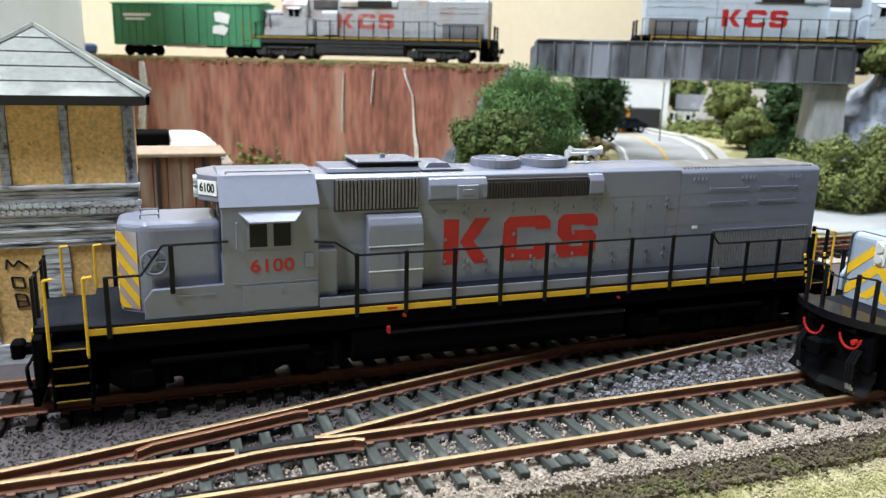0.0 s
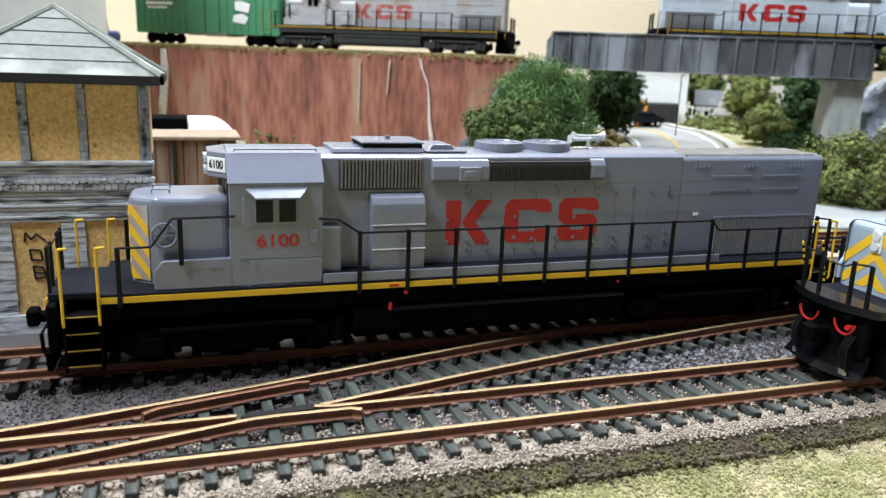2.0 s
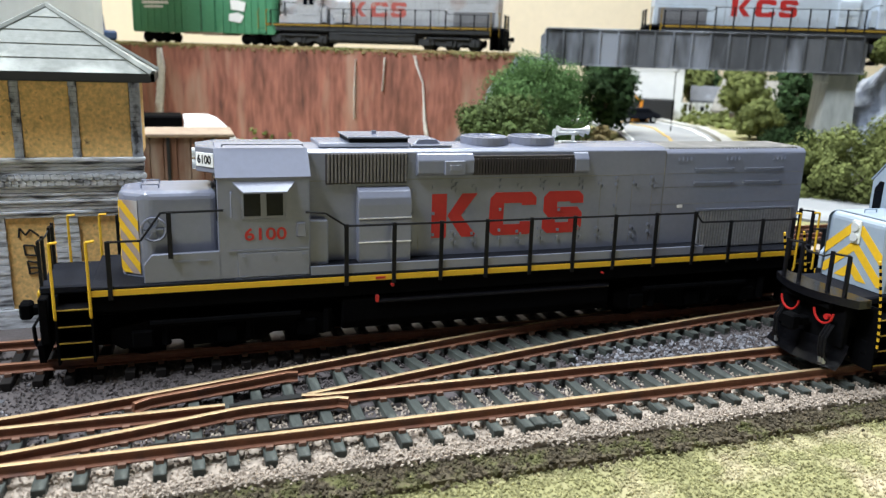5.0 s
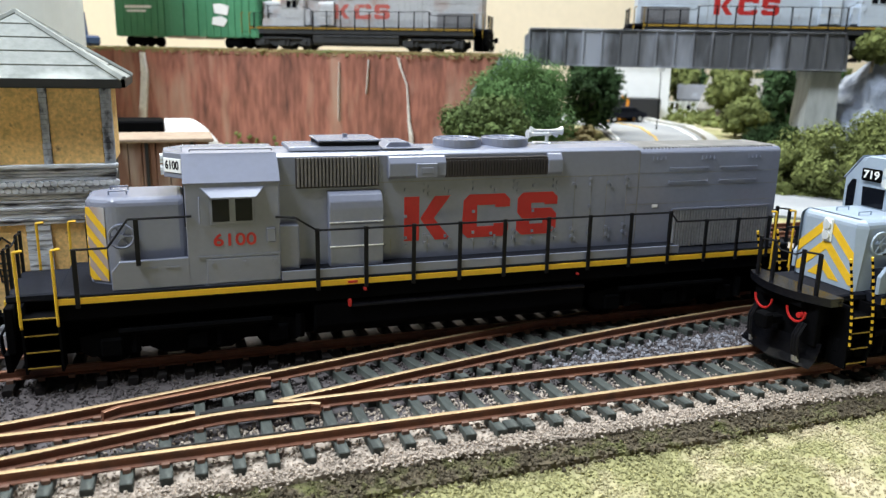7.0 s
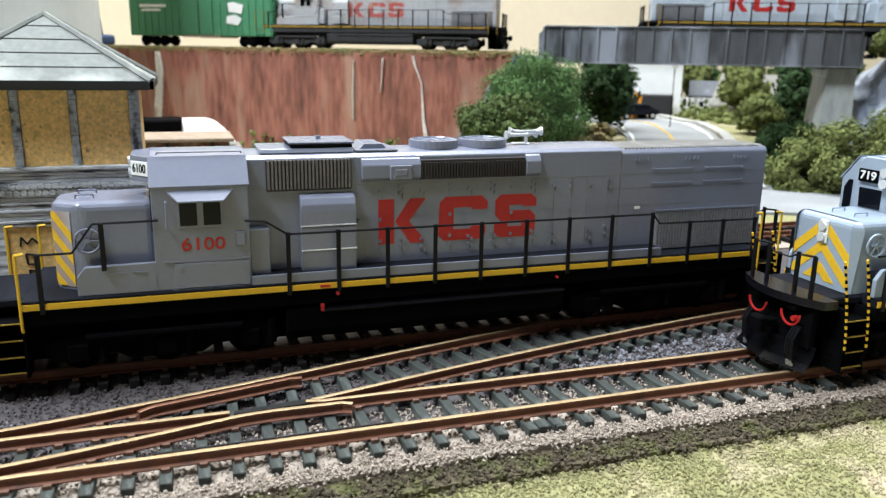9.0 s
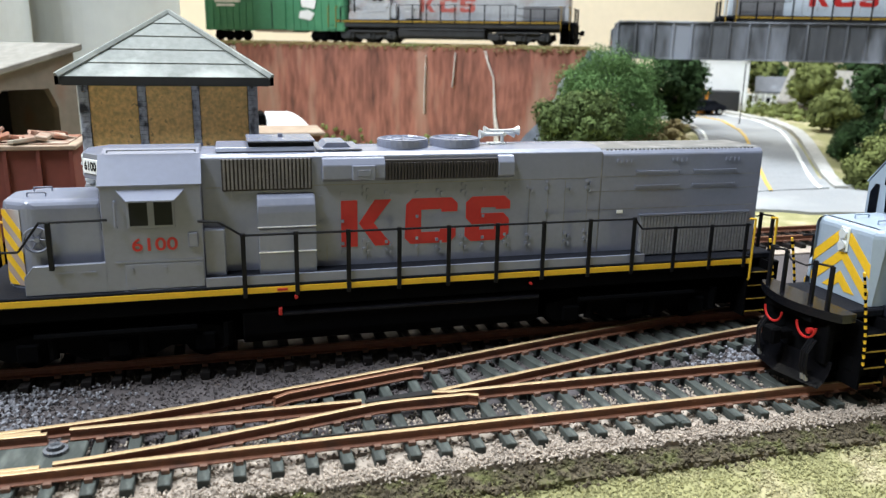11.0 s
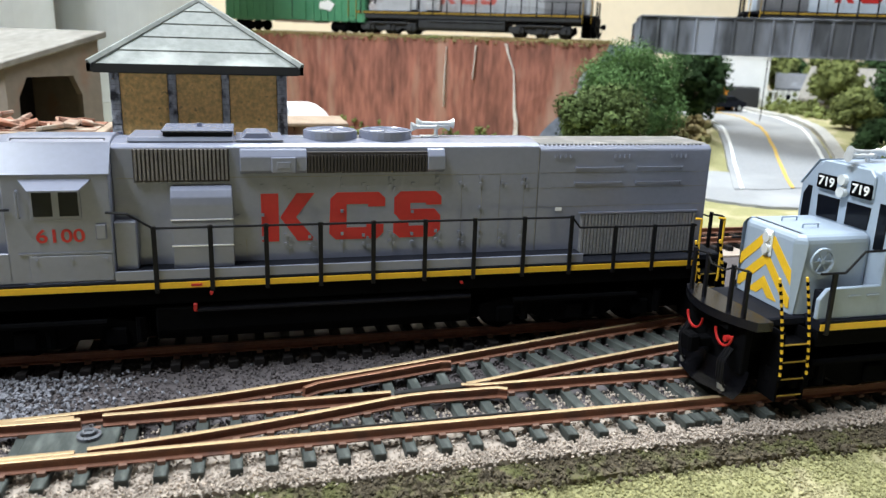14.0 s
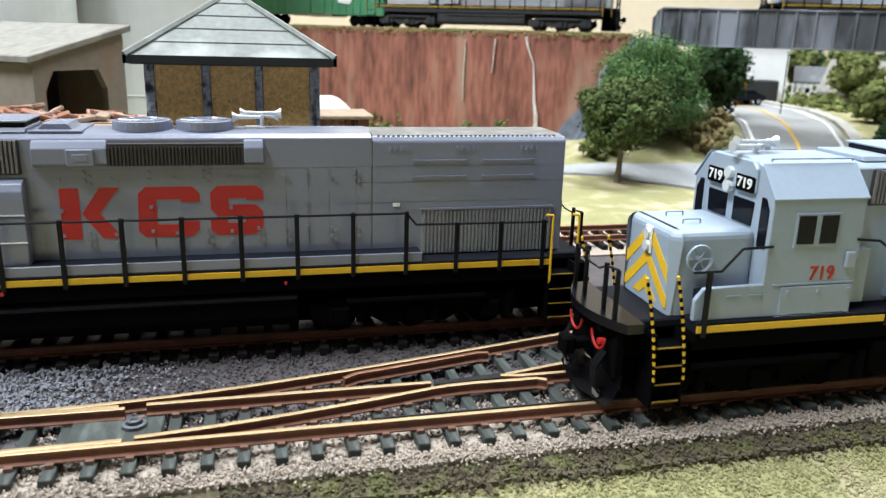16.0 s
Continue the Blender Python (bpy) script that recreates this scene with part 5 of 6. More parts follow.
def wood_gondola(x, y, rz):
    G = thing("wood_gondola", "reddish wooden-sided gondola with a grey deck load", "freight car", x, y, 0, rz)
    for a in (-0.03, 0.03):
        freight_truck(G, a)
    bm = box(bmesh.new(), -0.048, 0.048, -0.015, 0.015, 0.012, 0.0440, 0.0003)
    body = part("body", bm, M["wood"], G, "reddish wooden body")
    for s in (-1, 1):
        for i in range(16):
            xa = -0.048 + i * 0.006
            bm = box(bmesh.new(), xa + 0.0002, xa + 0.0058, *sorted((s * 0.0149, s * 0.0160)), 0.012, 0.0455 + random.uniform(-0.0004, 0.0004), 0.0002)
            part("plank", bm, M["wood"], body)
        for xa in (-0.040, -0.020, 0.0, 0.020, 0.040):
            bm = box(bmesh.new(), xa - 0.0008, xa + 0.0008, *sorted((s * 0.0159, s * 0.0169)), 0.012, 0.0455, 0.0002)
            part("side_stake", bm, M["fascia"], body, "dark side stake")
    bm = box(bmesh.new(), -0.050, 0.050, -0.0175, 0.0175, 0.0454, 0.0472, 0.0004)
    part("deck_rim", bm, M["wood_top"], body, "grey-brown worn top boards")
    return G


wood_gondola(-0.064, 0.229, 0)
bm = bmesh.new()
n = 16
rings = []
for j in range(13):
    u = j / 12
    r = 0.0165 * (1 - max(0, u - 0.40) ** 2 / 0.40)
    rings.append([bm.verts.new((0.031 * u, max(r, 0.002) * math.cos(math.pi * i / n), max(r, 0.002) * math.sin(math.pi * i / n))) for i in range(n + 1)])
for r, s in zip(rings, rings[1:]):
    for i in range(n):
        bm.faces.new((r[i], r[i + 1], s[i + 1], s[i]))
bm.faces.new(rings[0])
bm.faces.new(rings[-1][::-1])
solid("tarp_cover", bm, M["white"], "white rounded tarpaulin cover beyond the wooden car", "tarpaulin", smooth=True, at=pose(-0.0370, 0.336, 0.0305))
bm = box(bmesh.new(), -0.028, 0.028, -0.014, 0.014, 0, 0.0172, 0.001)
solid("black_crate", bm, M["black"], "matt black crate beside the white cover", "crate", at=pose(-0.0655, 0.336, 0.0295))
bm = box(bmesh.new(), -0.055, 0.048, -0.020, 0.022, 0, 0.0315, 0.001)
solid("loading_dock", bm, M["shed_wall"], "brown loading dock under the white cover", "platform", at=pose(-0.050, 0.337, -0.002))


# ---- concrete shed and silos ----
def shed(x, y, rz):
    S = thing("concrete_shed", "stained concrete shed with a dark arched doorway", "building", x, y, -0.003, rz)
    w, d, h0, h1 = 0.029, 0.16, 0.0705, 0.0865
    gable = [(-w, 0.0), (-w, h0)] + [(w, h1), (w, 0.0)]
    bm = prism(bmesh.new(), gable[:2] + [(-0.0225, h0 + (h1 - h0) * (w - 0.0225) / (2 * w)), (-0.0225, 0.0)], "y", 0, 0.004)
    prism(bm, [(0.016, 0.0), (0.016, h0 + (h1 - h0) * (w + 0.016) / (2 * w)), (w, h1), (w, 0.0)], "y", 0, 0.004)
    prism(bm, [(-0.0225, 0.056), (-0.017, 0.066), (0.011, 0.066), (0.016, 0.056), (0.016, h0 + (h1 - h0) * (w + 0.016) / (2 * w)), (-0.0225, h0 + (h1 - h0) * (w - 0.0225) / (2 * w))], "y", 0, 0.004)
    part("end_wall", bm, M["shed_wall"], S, "brown stained end wall with an arched opening")
    bm = box(bmesh.new(), -w, -w + 0.003, 0.004, d, 0, h0 - 0.001)
    box(bm, w - 0.003, w, 0.004, d, 0, h1 - 0.001)
    box(bm, -w, w, d - 0.003, d, 0, h0 - 0.001)
    part("side_wall", bm, M["shed_wall"], S)
    bm = prism(bmesh.new(), [(-w - 0.004, h0 - 0.0005), (-w - 0.004, h0 + 0.003), (w + 0.004, h1 + 0.003), (w + 0.004, h1 - 0.0005)], "y", -0.003, d + 0.003, 0.0005)
    part("roof", bm, M["shed_roof"], S, "grey sloping concrete roof slab")
    # black sheet added behind the arch in place of the interior's shade
    bm = box(bmesh.new(), -w + 0.003, w - 0.003, 0.05, 0.052, 0, 0.07)
    part("inner_wall", bm, M["fascia"], S, "added black sheet that stands for the shade inside the shed")
    return S


shed(-0.157, 0.282, 52)


def silo(x, y, r, h):
    S = thing("silo", "tall smooth white cylindrical silo", "silo", x, y, -0.003, group="silos behind the shed")
    bm = bmesh.new()
    rod(bm, (0, 0, 0), (0, 0, h), r, 48)
    part("shell", bm, M["silo"], S, "", True).data.shade_flat()
    for z in (0.04, h * 0.62, h - 0.004):
        bm = ring(bmesh.new(), (0, 0, z), (0, 0, 1), r + 0.0002, 0.0006, 48)
        part("hoop", bm, M["silo"], S)
    bm = rod(bmesh.new(), (0, 0, h), (0, 0, h + 0.02), r, 48, r * 0.3)
    part("cap", bm, M["silo"], S)


silo(-0.147, 0.495, 0.055, 0.26)
silo(-0.238, 0.430, 0.052, 0.26)
silo(-0.345, 0.430, 0.052, 0.26)

# ---- upper level: embankment, retaining wall, upper track ----
UP = 0.0880
ANG = -32.8
ca, sa = math.cos(radians(ANG)), math.sin(radians(ANG))
wall_y = lambda x: 0.414 + sa / ca * (x - 0.137)
bm = prism(bmesh.new(), [(-0.437, 0.795), (-0.437, wall_y(-0.437) + 0.012), (0.200, wall_y(0.200) + 0.012), (0.238, 0.405), (0.300, 0.795)], "z", -0.01, UP - 0.0015)
solid("upper_ground", bm, M["straw"], "raised scenic ground that carries the upper track", "embankment", "structure")
# retaining wall in slabs with slightly uneven faces
retaining = thing("retaining_wall", "red-brown stained retaining wall with pale water streaks", "retaining wall", 0.137, 0.414, -0.004, ANG, kind="structure")
s = -0.66
k = 0
while s < 0.072:
    w = 0.1465
    bm = box(bmesh.new(), s, s + w, 0.0, 0.014, 0, UP + 0.0040)
    bmesh.ops.subdivide_edges(bm, edges=bm.edges[:], cuts=9, use_grid_fill=True)
    for v in bm.verts:
        if v.co.y < 0.004:
            v.co.y += 0.0012 * noise.noise((v.co.x * 70, 0.3, v.co.z * 18)) + 0.0005 * noise.noise((v.co.x * 300, 0, v.co.z * 60))
    part("wall_slab", bm, M["concrete_wall"], retaining)
    s += w
    k += 1


def streak(points, w):
    bm = bmesh.new()
    for (xa, za, wa), (xb, zb, wb) in zip(points, points[1:]):
        v = [bm.verts.new(c) for c in ((xa - wa * w, -0.0024, za), (xa + wa * w, -0.0024, za), (xb + wb * w, -0.0026, zb), (xb - wb * w, -0.0026, zb),
                                       (xa - wa * w, 0.002, za), (xa + wa * w, 0.002, za), (xb + wb * w, 0.002, zb), (xb - wb * w, 0.002, zb))]
        for q in ((0, 1, 2, 3), (7, 6, 5, 4), (0, 4, 5, 1), (1, 5, 6, 2), (2, 6, 7, 3), (3, 7, 4, 0)):
            bm.faces.new([v[i] for i in q])
    part("mineral_streak", bm, M["mineral"], retaining, "white mineral streak down the wall")


streak([(-0.004, 0.090, 1.0), (-0.002, 0.082, 0.5), (0.003, 0.070, 0.35), (0.004, 0.058, 0.5), (0.005, 0.042, 0.9), (0.007, 0.030, 1.4), (0.007, 0.004, 1.9)], 0.0011)
streak([(-0.226, 0.090, 0.8), (-0.225, 0.074, 1.3), (-0.227, 0.055, 1.4), (-0.230, 0.034, 1.6)], 0.0022)
streak([(-0.028, 0.088, 0.6), (-0.029, 0.074, 0.4), (-0.030, 0.062, 0.2)], 0.0007)
streak([(-0.052, 0.086, 0.3), (-0.053, 0.060, 0.5), (-0.053, 0.040, 0.2)], 0.0006)

# blue-grey rock that slopes down across the wall's end
bm = bmesh.new()
nu, nv = 30, 22
grid = []
for j in range(nv + 1):
    v = j / nv
    row = []
    for i in range(nu + 1):
        u = i / nu
        a = (0.012 + 0.062 * v) * (1 - u) + 0.098 * u + 0.006 * noise.noise((3, v * 6, u * 2)) * (1 - u)
        d = 0.004 * noise.noise((a * 60, v * 5, 1)) + 0.002 * noise.noise((a * 220, v * 20, 2))
        row.append(bm.verts.new((a, -0.0035 - 0.006 * u - 0.006 * (1 - v) * min(1, 4 * u) + d * min(1, 3 * u), (UP + 0.0035) * v)))
    grid.append(row)
for a, b in zip(grid, grid[1:]):
    for i in range(nu):
        bm.faces.new((a[i], a[i + 1], b[i + 1], b[i]))
bmesh.ops.solidify(bm, geom=bm.faces[:], thickness=0.003)
solid("rock_face", bm, M["rock_blue"], "blue-grey rock face at the end of the retaining wall", "rock", "structure", at=pose(0.137, 0.414, -0.004, 0, 0, ANG))

upper_track = thing("upper_track", "weathered model track along the top of the retaining wall", "railway track", 0.134, 0.4765, UP, ANG, kind="structure")
for d in (-0.0088, 0.0088):
    rail_mesh("rail", straight(-0.60, 0.10, d), upper_track, M["rail_rust"])
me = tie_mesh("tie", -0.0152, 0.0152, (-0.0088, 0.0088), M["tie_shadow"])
lay_ties(upper_track, [-0.60 + TIE * k for k in range(93)], me)

# grass fringe on the wall's edge
def fringe(rng):
    s_ = rng.uniform(-0.45, 0.075)
    q = rng.uniform(-0.002, 0.022)
    return 0.137 + ca * s_ - sa * q, 0.414 + sa * s_ + ca * q, UP + rng.uniform(-0.002, 0.0022)


scatter("grass_fringe", 6000, fringe, 0.0010, M["straw"], "dry grass fringe on top of the retaining wall", "grass", 11)
scatter("wall_foot_moss", 160, lambda r: (lambda s_: (0.137 + ca * s_ + 0.002, 0.414 + sa * s_ - 0.006 + r.uniform(-0.006, 0.003), 0.008 + abs(r.normal(0, 0.006))))(r.choice([r.normal(-0.050, 0.01), r.normal(-0.13, 0.02), r.normal(-0.02, 0.006)])), 0.0022, M["leaf_olive"], "moss and weeds at the wall's foot", "weeds", 12)

# rolling stock on the upper level
far_loco = locomotive("pale_locomotive", "pale grey weathered model locomotive on the upper track", dict(FAR, marks_at=(-0.059, 0.0565, -1)), x=0.1456, y=0.469, z=UP, rz=ANG)
far_loco.scale = (0.86, 0.86, 0.86)
bridge_loco = locomotive("bridge_locomotive", "pale blue-grey model locomotive standing on the girder bridge", dict(FAR_BLUE, marks_at=(0.0245, -0.0515, 1)), x=0.3804, y=0.3363, z=UP + 0.0041, rz=180 - 25)
bridge_loco.scale = (0.92, 0.92, 0.92)


def boxcar(x, y, z, rz):
    C = thing("green_boxcar", "green ribbed model boxcar with white markings", "freight car", x, y, z, rz)
    for a in (-0.052, 0.052):
        freight_truck(C, a)
    bm = box(bmesh.new(), -0.074, 0.074, -0.0150, 0.0150, 0.0125, 0.0490, 0.0003)
    body = part("body", bm, M["green_car"], C, "green body")
    bm = prism(bmesh.new(), [(-0.0162, 0.0488), (-0.0158, 0.0500), (0, 0.0520), (0.0158, 0.0500), (0.0162, 0.0488)], "x", -0.0755, 0.0755, 0.0002)
    part("roof", bm, M["green_car"], C, "green roof")
    for s in (-1, 1):
        for i in range(21):
            xx = -0.072 + i * 0.0072
            if abs(xx) < 0.016:
                continue
            bm = box(bmesh.new(), xx - 0.0005, xx + 0.0005, *sorted((s * 0.0149, s * 0.0157)), 0.0140, 0.0488)
            part("rib", bm, M["green_car"], body)
        bm = box(bmesh.new(), -0.014, 0.014, *sorted((s * 0.0149, s * 0.0164)), 0.0135, 0.0485, 0.0003)
        door = part("door", bm, M["green_car"], body, "green sliding door")
        bm = box(bmesh.new(), -0.0002, 0.0004, *sorted((s * 0.0164, s * 0.0170)), 0.0140, 0.0480)
        part("door_bar", bm, M["fascia"], door)
        bm = box(bmesh.new(), -0.018, 0.022, *sorted((s * 0.0150, s * 0.0168)), 0.0112, 0.0130)
        part("door_track", bm, M["wood_top"], body, "pale sill rail under the door")
        bm = bmesh.new()
        prism(bm, [(0.028, 0.024), (0.040, 0.022), (0.044, 0.028), (0.038, 0.0315), (0.029, 0.030)], "y", *sorted((s * 0.0157, s * 0.0161)))
        prism(bm, [(0.031, 0.034), (0.044, 0.032), (0.046, 0.040), (0.036, 0.0425), (0.030, 0.0415)], "y", *sorted((s * 0.0157, s * 0.0161)))
        part("white_emblem", bm, M["white"], body, "plain white emblem shapes")
        bm = bmesh.new()
        box(bm, -0.062, -0.034, *sorted((s * 0.0157, s * 0.0161)), 0.0380, 0.0405)
        box(bm, -0.060, -0.040, *sorted((s * 0.0157, s * 0.0161)), 0.0345, 0.0365)
        part("reporting_bar", bm, M["white"], body, "plain white bars of small writing")
    for d in (-1, 1):
        bm = box(bmesh.new(), *sorted((d * 0.074, d * 0.082)), -0.002, 0.002, 0.0125, 0.0165, 0.0003)
        part("coupler", bm, M["black"], C)
        bm = bmesh.new()
        for i in range(8):
            box(bm, *sorted((d * 0.0739, d * 0.0747)), -0.014, 0.014, 0.015 + i * 0.0042, 0.0165 + i * 0.0042)
        part("end_rib", bm, M["green_car"], body)
    return C


box_car = boxcar(0.045 - ca * 0.066, 0.533 - sa * 0.066, UP, ANG)
box_car.scale = (0.93, 0.93, 0.93)
bm = bmesh.new()
box(bm, -0.014, 0.014, -0.010, 0.010, 0.003, 0.012, 0.002)
rod(bm, (0.002, 0, 0.012), (0.003, 0, 0.026), 0.005, 10, 0.003)
rod(bm, (0.003, 0, 0.026), (0.003, 0, 0.032), 0.0026, 10)
solid("blue_figurine_on_cart", bm, M["blue"], "small dark blue plain figurine on a track cart", "figurine", at=pose(-0.108, 0.628, UP, 0, 0, ANG))

# ---- girder bridge and piers ----
bridge = thing("girder_bridge", "weathered grey plate girder railway bridge", "bridge", 0.228, 0.394, UP + 0.0040, -25)
LB = 0.238
for yy in (-0.0045, 0.0385):
    bm = prism(bmesh.new(), [(0, -0.0085), (0, 0.012), (0.006, 0.0175), (LB - 0.006, 0.0175), (LB, 0.012), (LB, -0.0085)], "y", yy, yy + 0.0015)
    girder = part("girder", bm, M["steel_grey"], bridge, "plate girder web")
    for a, b, z0, z1 in ((0.004, LB - 0.004, 0.0170, 0.0182), (0.0, LB, -0.0095, -0.0083)):
        bm = box(bmesh.new(), a, b, yy - 0.0022, yy + 0.0037, z0, z1, 0.0002)
        part("flange", bm, M["steel_grey"], girder)
    for i in range(18):
        xa = 0.0035 + i * (LB - 0.007) / 17
        bm = box(bmesh.new(), xa - 0.0006, xa + 0.0006, yy - 0.0020, yy + 0.0035, -0.0085, 0.0172)
        part("stiffener", bm, M["steel_grey"], girder)
        if i < 17:
            bm = box(bmesh.new(), xa + 0.0007, xa + (LB - 0.007) / 17 - 0.0007, yy - 0.0004, yy + 0.0019, -0.0082, 0.0168)
            part("web_panel", bm, M["steel_grey"], girder)
bm = box(bmesh.new(), 0, LB, -0.003, 0.0385, -0.0040, -0.0028)
part("deck", bm, M["fascia"], bridge, "dark bridge deck")
for d in (-0.0088, 0.0088):
    rail_mesh("rail", straight(0.0, LB, 0.0177 + d), bridge, M["rail_rust"])
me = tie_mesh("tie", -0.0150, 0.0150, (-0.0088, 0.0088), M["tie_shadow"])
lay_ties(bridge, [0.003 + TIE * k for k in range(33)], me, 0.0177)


def pier(x, y, rz):
    top = UP - 0.0058
    bm = prism(bmesh.new(), [(-0.015, -0.006), (-0.009, top - 0.006), (-0.011, top - 0.006), (-0.011, top), (0.012, top), (0.012, top - 0.006), (0.010, top - 0.006), (0.015, -0.006)], "y", -0.013, 0.019, 0.0008)
    bmesh.ops.subdivide_edges(bm, edges=bm.edges[:], cuts=3, use_grid_fill=True)
    for v in bm.verts:
        v.co += Vector(noise.noise_vector(v.co * 90)) * 0.0007
    return solid("bridge_pier", bm, M["pier"], "pale weathered stone bridge pier", "bridge pier", "structure", at=pose(x, y, 0, 0, 0, rz))


pier(0.441, 0.314, -25)


def rock(x, y, z, sx, sy, sz, seed, material, label):
    bm = bmesh.new()
    bmesh.ops.create_icosphere(bm, subdivisions=5, radius=1)
    for v in bm.verts:
        d = 1 + 0.28 * noise.noise(v.co * 1.3 + Vector((seed, 0, 0))) + 0.12 * noise.noise(v.co * 4 + Vector((0, seed, 0))) + 0.05 * noise.noise(v.co * 11)
        v.co = Vector((v.co.x * sx, v.co.y * sy, v.co.z * sz)) * d
    return solid("rock_outcrop", bm, material, label, "rock", "structure", at=pose(x, y, z))


rock(0.500, 0.292, 0.028, 0.046, 0.05, 0.072, 2.0, M["rock_blue"], "blue-grey plaster rock outcrop by the bridge")
rock(0.70, 0.28, 0.03, 0.10, 0.08, 0.10, 5.0, M["rock_blue"], "blue-grey plaster rock hillside")


# ---- roads ----
def strip(name, left, right, lift, material, label, category, n=60, kind="structure"):
    """A ribbon draped over the ground between two edge lines."""
    verts, faces = [], []
    for i in range(n + 1):
        f = i / n * (len(left) - 1)
        a, g = min(int(f), len(left) - 2), f - min(int(f), len(left) - 2)
        p = Vector(left[a]).lerp(Vector(left[a + 1]), g)
        q = Vector(right[a]).lerp(Vector(right[a + 1]), g)
        for k in range(9):
            c = p.lerp(q, k / 8)
            verts.append((c.x, c.y, height(c.x, c.y) + lift))
    for i in range(n):
        for k in range(8):
            o = i * 9 + k
            faces.append((o, o + 1, o + 10, o + 9))
    nv_ = len(verts)
    verts += [(x, y, z - 0.004) for x, y, z in verts]
    faces += [tuple(nv_ + i for i in f[::-1]) for f in faces]
    edge = [i * 9 for i in range(n + 1)] + [n * 9 + k for k in range(1, 9)] + [i * 9 + 8 for i in range(n - 1, -1, -1)] + [k for k in range(7, 0, -1)]
    for a, b in zip(edge, edge[1:] + edge[:1]):
        faces.append((a, b, b + nv_, a + nv_))
    return soup(name, verts, faces, material, label, category, kind)


LO = [(0.080, 0.330), (0.150, 0.298), (0.193, 0.250), (0.223, 0.215), (0.32, 0.180), (0.6, 0.12), (0.9, 0.05)]
HI = [(0.082, 0.345), (0.160, 0.326), (0.193, 0.318), (0.240, 0.312), (0.36, 0.290), (0.6, 0.21), (0.9, 0.13)]
strip("road_cross", LO, HI, 0.0016, M["asphalt"], "pale grey model street crossing the scene", "road", 120)
RL = [(0.240, 0.262), (0.263, 0.301), (0.289, 0.350), (0.318, 0.405), (0.360, 0.50), (0.370, 0.62), (0.36, 0.75)]
RR = [(0.330, 0.262), (0.350, 0.297), (0.380, 0.350), (0.412, 0.415), (0.455, 0.50), (0.475, 0.62), (0.47, 0.75)]
strip("road_main", RL, RR, 0.0022, M["asphalt"], "grey model road climbing away from the bridge", "road")
mix2 = lambda f, w: [tuple(Vector(a).lerp(Vector(b), f + w)) for a, b in zip(RL, RR)]
strip("road_line_white", mix2(0.05, 0), mix2(0.05, 0.03), 0.0027, M["line_white"], "white road edge line", "road marking")
strip("road_line_white", mix2(0.90, 0), mix2(0.90, 0.035), 0.0027, M["line_white"], "white road edge line", "road marking")
strip("road_line_yellow", mix2(0.47, 0), mix2(0.47, 0.03), 0.0027, M["line_yellow"], "yellow road centre line", "road marking")
strip("sidewalk", [(p[0] + 0.004, p[1]) for p in RR], [(p[0] + 0.015, p[1]) for p in RR], 0.0034, M["pale_concrete"], "pale sidewalk along the road", "pavement")


# ---- trees ----
def tree(x, y, z, h, r, leaf, seed, label, rz_=1.0, trunk=True, n=9000, leafsize=0.0014, clumps=110):
    rng = np.random.default_rng(seed)
    T = thing("tree" if trunk else "bush", label, "tree" if trunk else "bush", x, y, z)
    rzz = r * rz_
    cz = h - rzz
    if not trunk:
        bm = bmesh.new()
        for k in range(5):
            a = k * 1.26
            rod(bm, (0, 0, -0.003), (0.5 * r * math.cos(a), 0.5 * r * math.sin(a), cz), r * 0.04, 5, r * 0.015)
        part("stem", bm, M["bark"], T, "thin brown stems")
    if trunk:
        bm = bmesh.new()
        rod(bm, (0, 0, -0.004), (0.001, 0, cz * 0.45), r * 0.085, 8, r * 0.06)
        for k in range(9):
            a = k * 2.4 + rng.uniform(-0.3, 0.3)
            e = (0.62 * r * math.cos(a) * rng.uniform(0.5, 1), 0.62 * r * math.sin(a) * rng.uniform(0.5, 1), cz + rzz * rng.uniform(-0.5, 0.5))
            m_ = (e[0] * 0.4, e[1] * 0.4, cz * 0.45 + (e[2] - cz * 0.45) * 0.5)
            rod(bm, (0.001, 0, cz * 0.42), m_, r * 0.05, 6, r * 0.03)
            rod(bm, m_, e, r * 0.03, 5, r * 0.012)
        part("trunk", bm, M["bark"], T, "grey-brown trunk and limbs")
    verts, faces = [], []
    centres = []
    for k in range(clumps):
        d = rng.normal(0, 1, 3)
        d /= np.linalg.norm(d)
        q = rng.uniform(0.35, 0.86) ** 0.6
        wob = 1 + 0.22 * noise.noise((d[0] * 2 + seed, d[1] * 2, d[2] * 2))
        centres.append((d * q * np.array([r, r, rzz]) * wob, r * rng.uniform(0.18, 0.34)))
    for i in range(n):
        c, cr = centres[i % clumps]
        d = rng.normal(0, 1, 3)
        d /= np.linalg.norm(d)
        p = c + d * cr * rng.uniform(0.6, 1.05) + np.array([0, 0, cz])
        if p[2] < 0.001:
            p[2] = 0.001
        u = np.cross(d, rng.normal(0, 1, 3))
        u /= np.linalg.norm(u) + 1e-9
        w = np.cross(d, u) + d * rng.uniform(-0.6, 0.6)
        s = leafsize * rng.uniform(0.5, 1.3)
        k = len(verts)
        verts += [tuple(p - u * s - w * s * 0.6), tuple(p + u * s - w * s * 0.6), tuple(p + u * s * 0.7 + w * s), tuple(p - u * s * 0.7 + w * s)]
        faces.append((k, k + 1, k + 2, k + 3))
    soup("crown", verts, faces, leaf, "clumped foam foliage", parent=T)
    return T


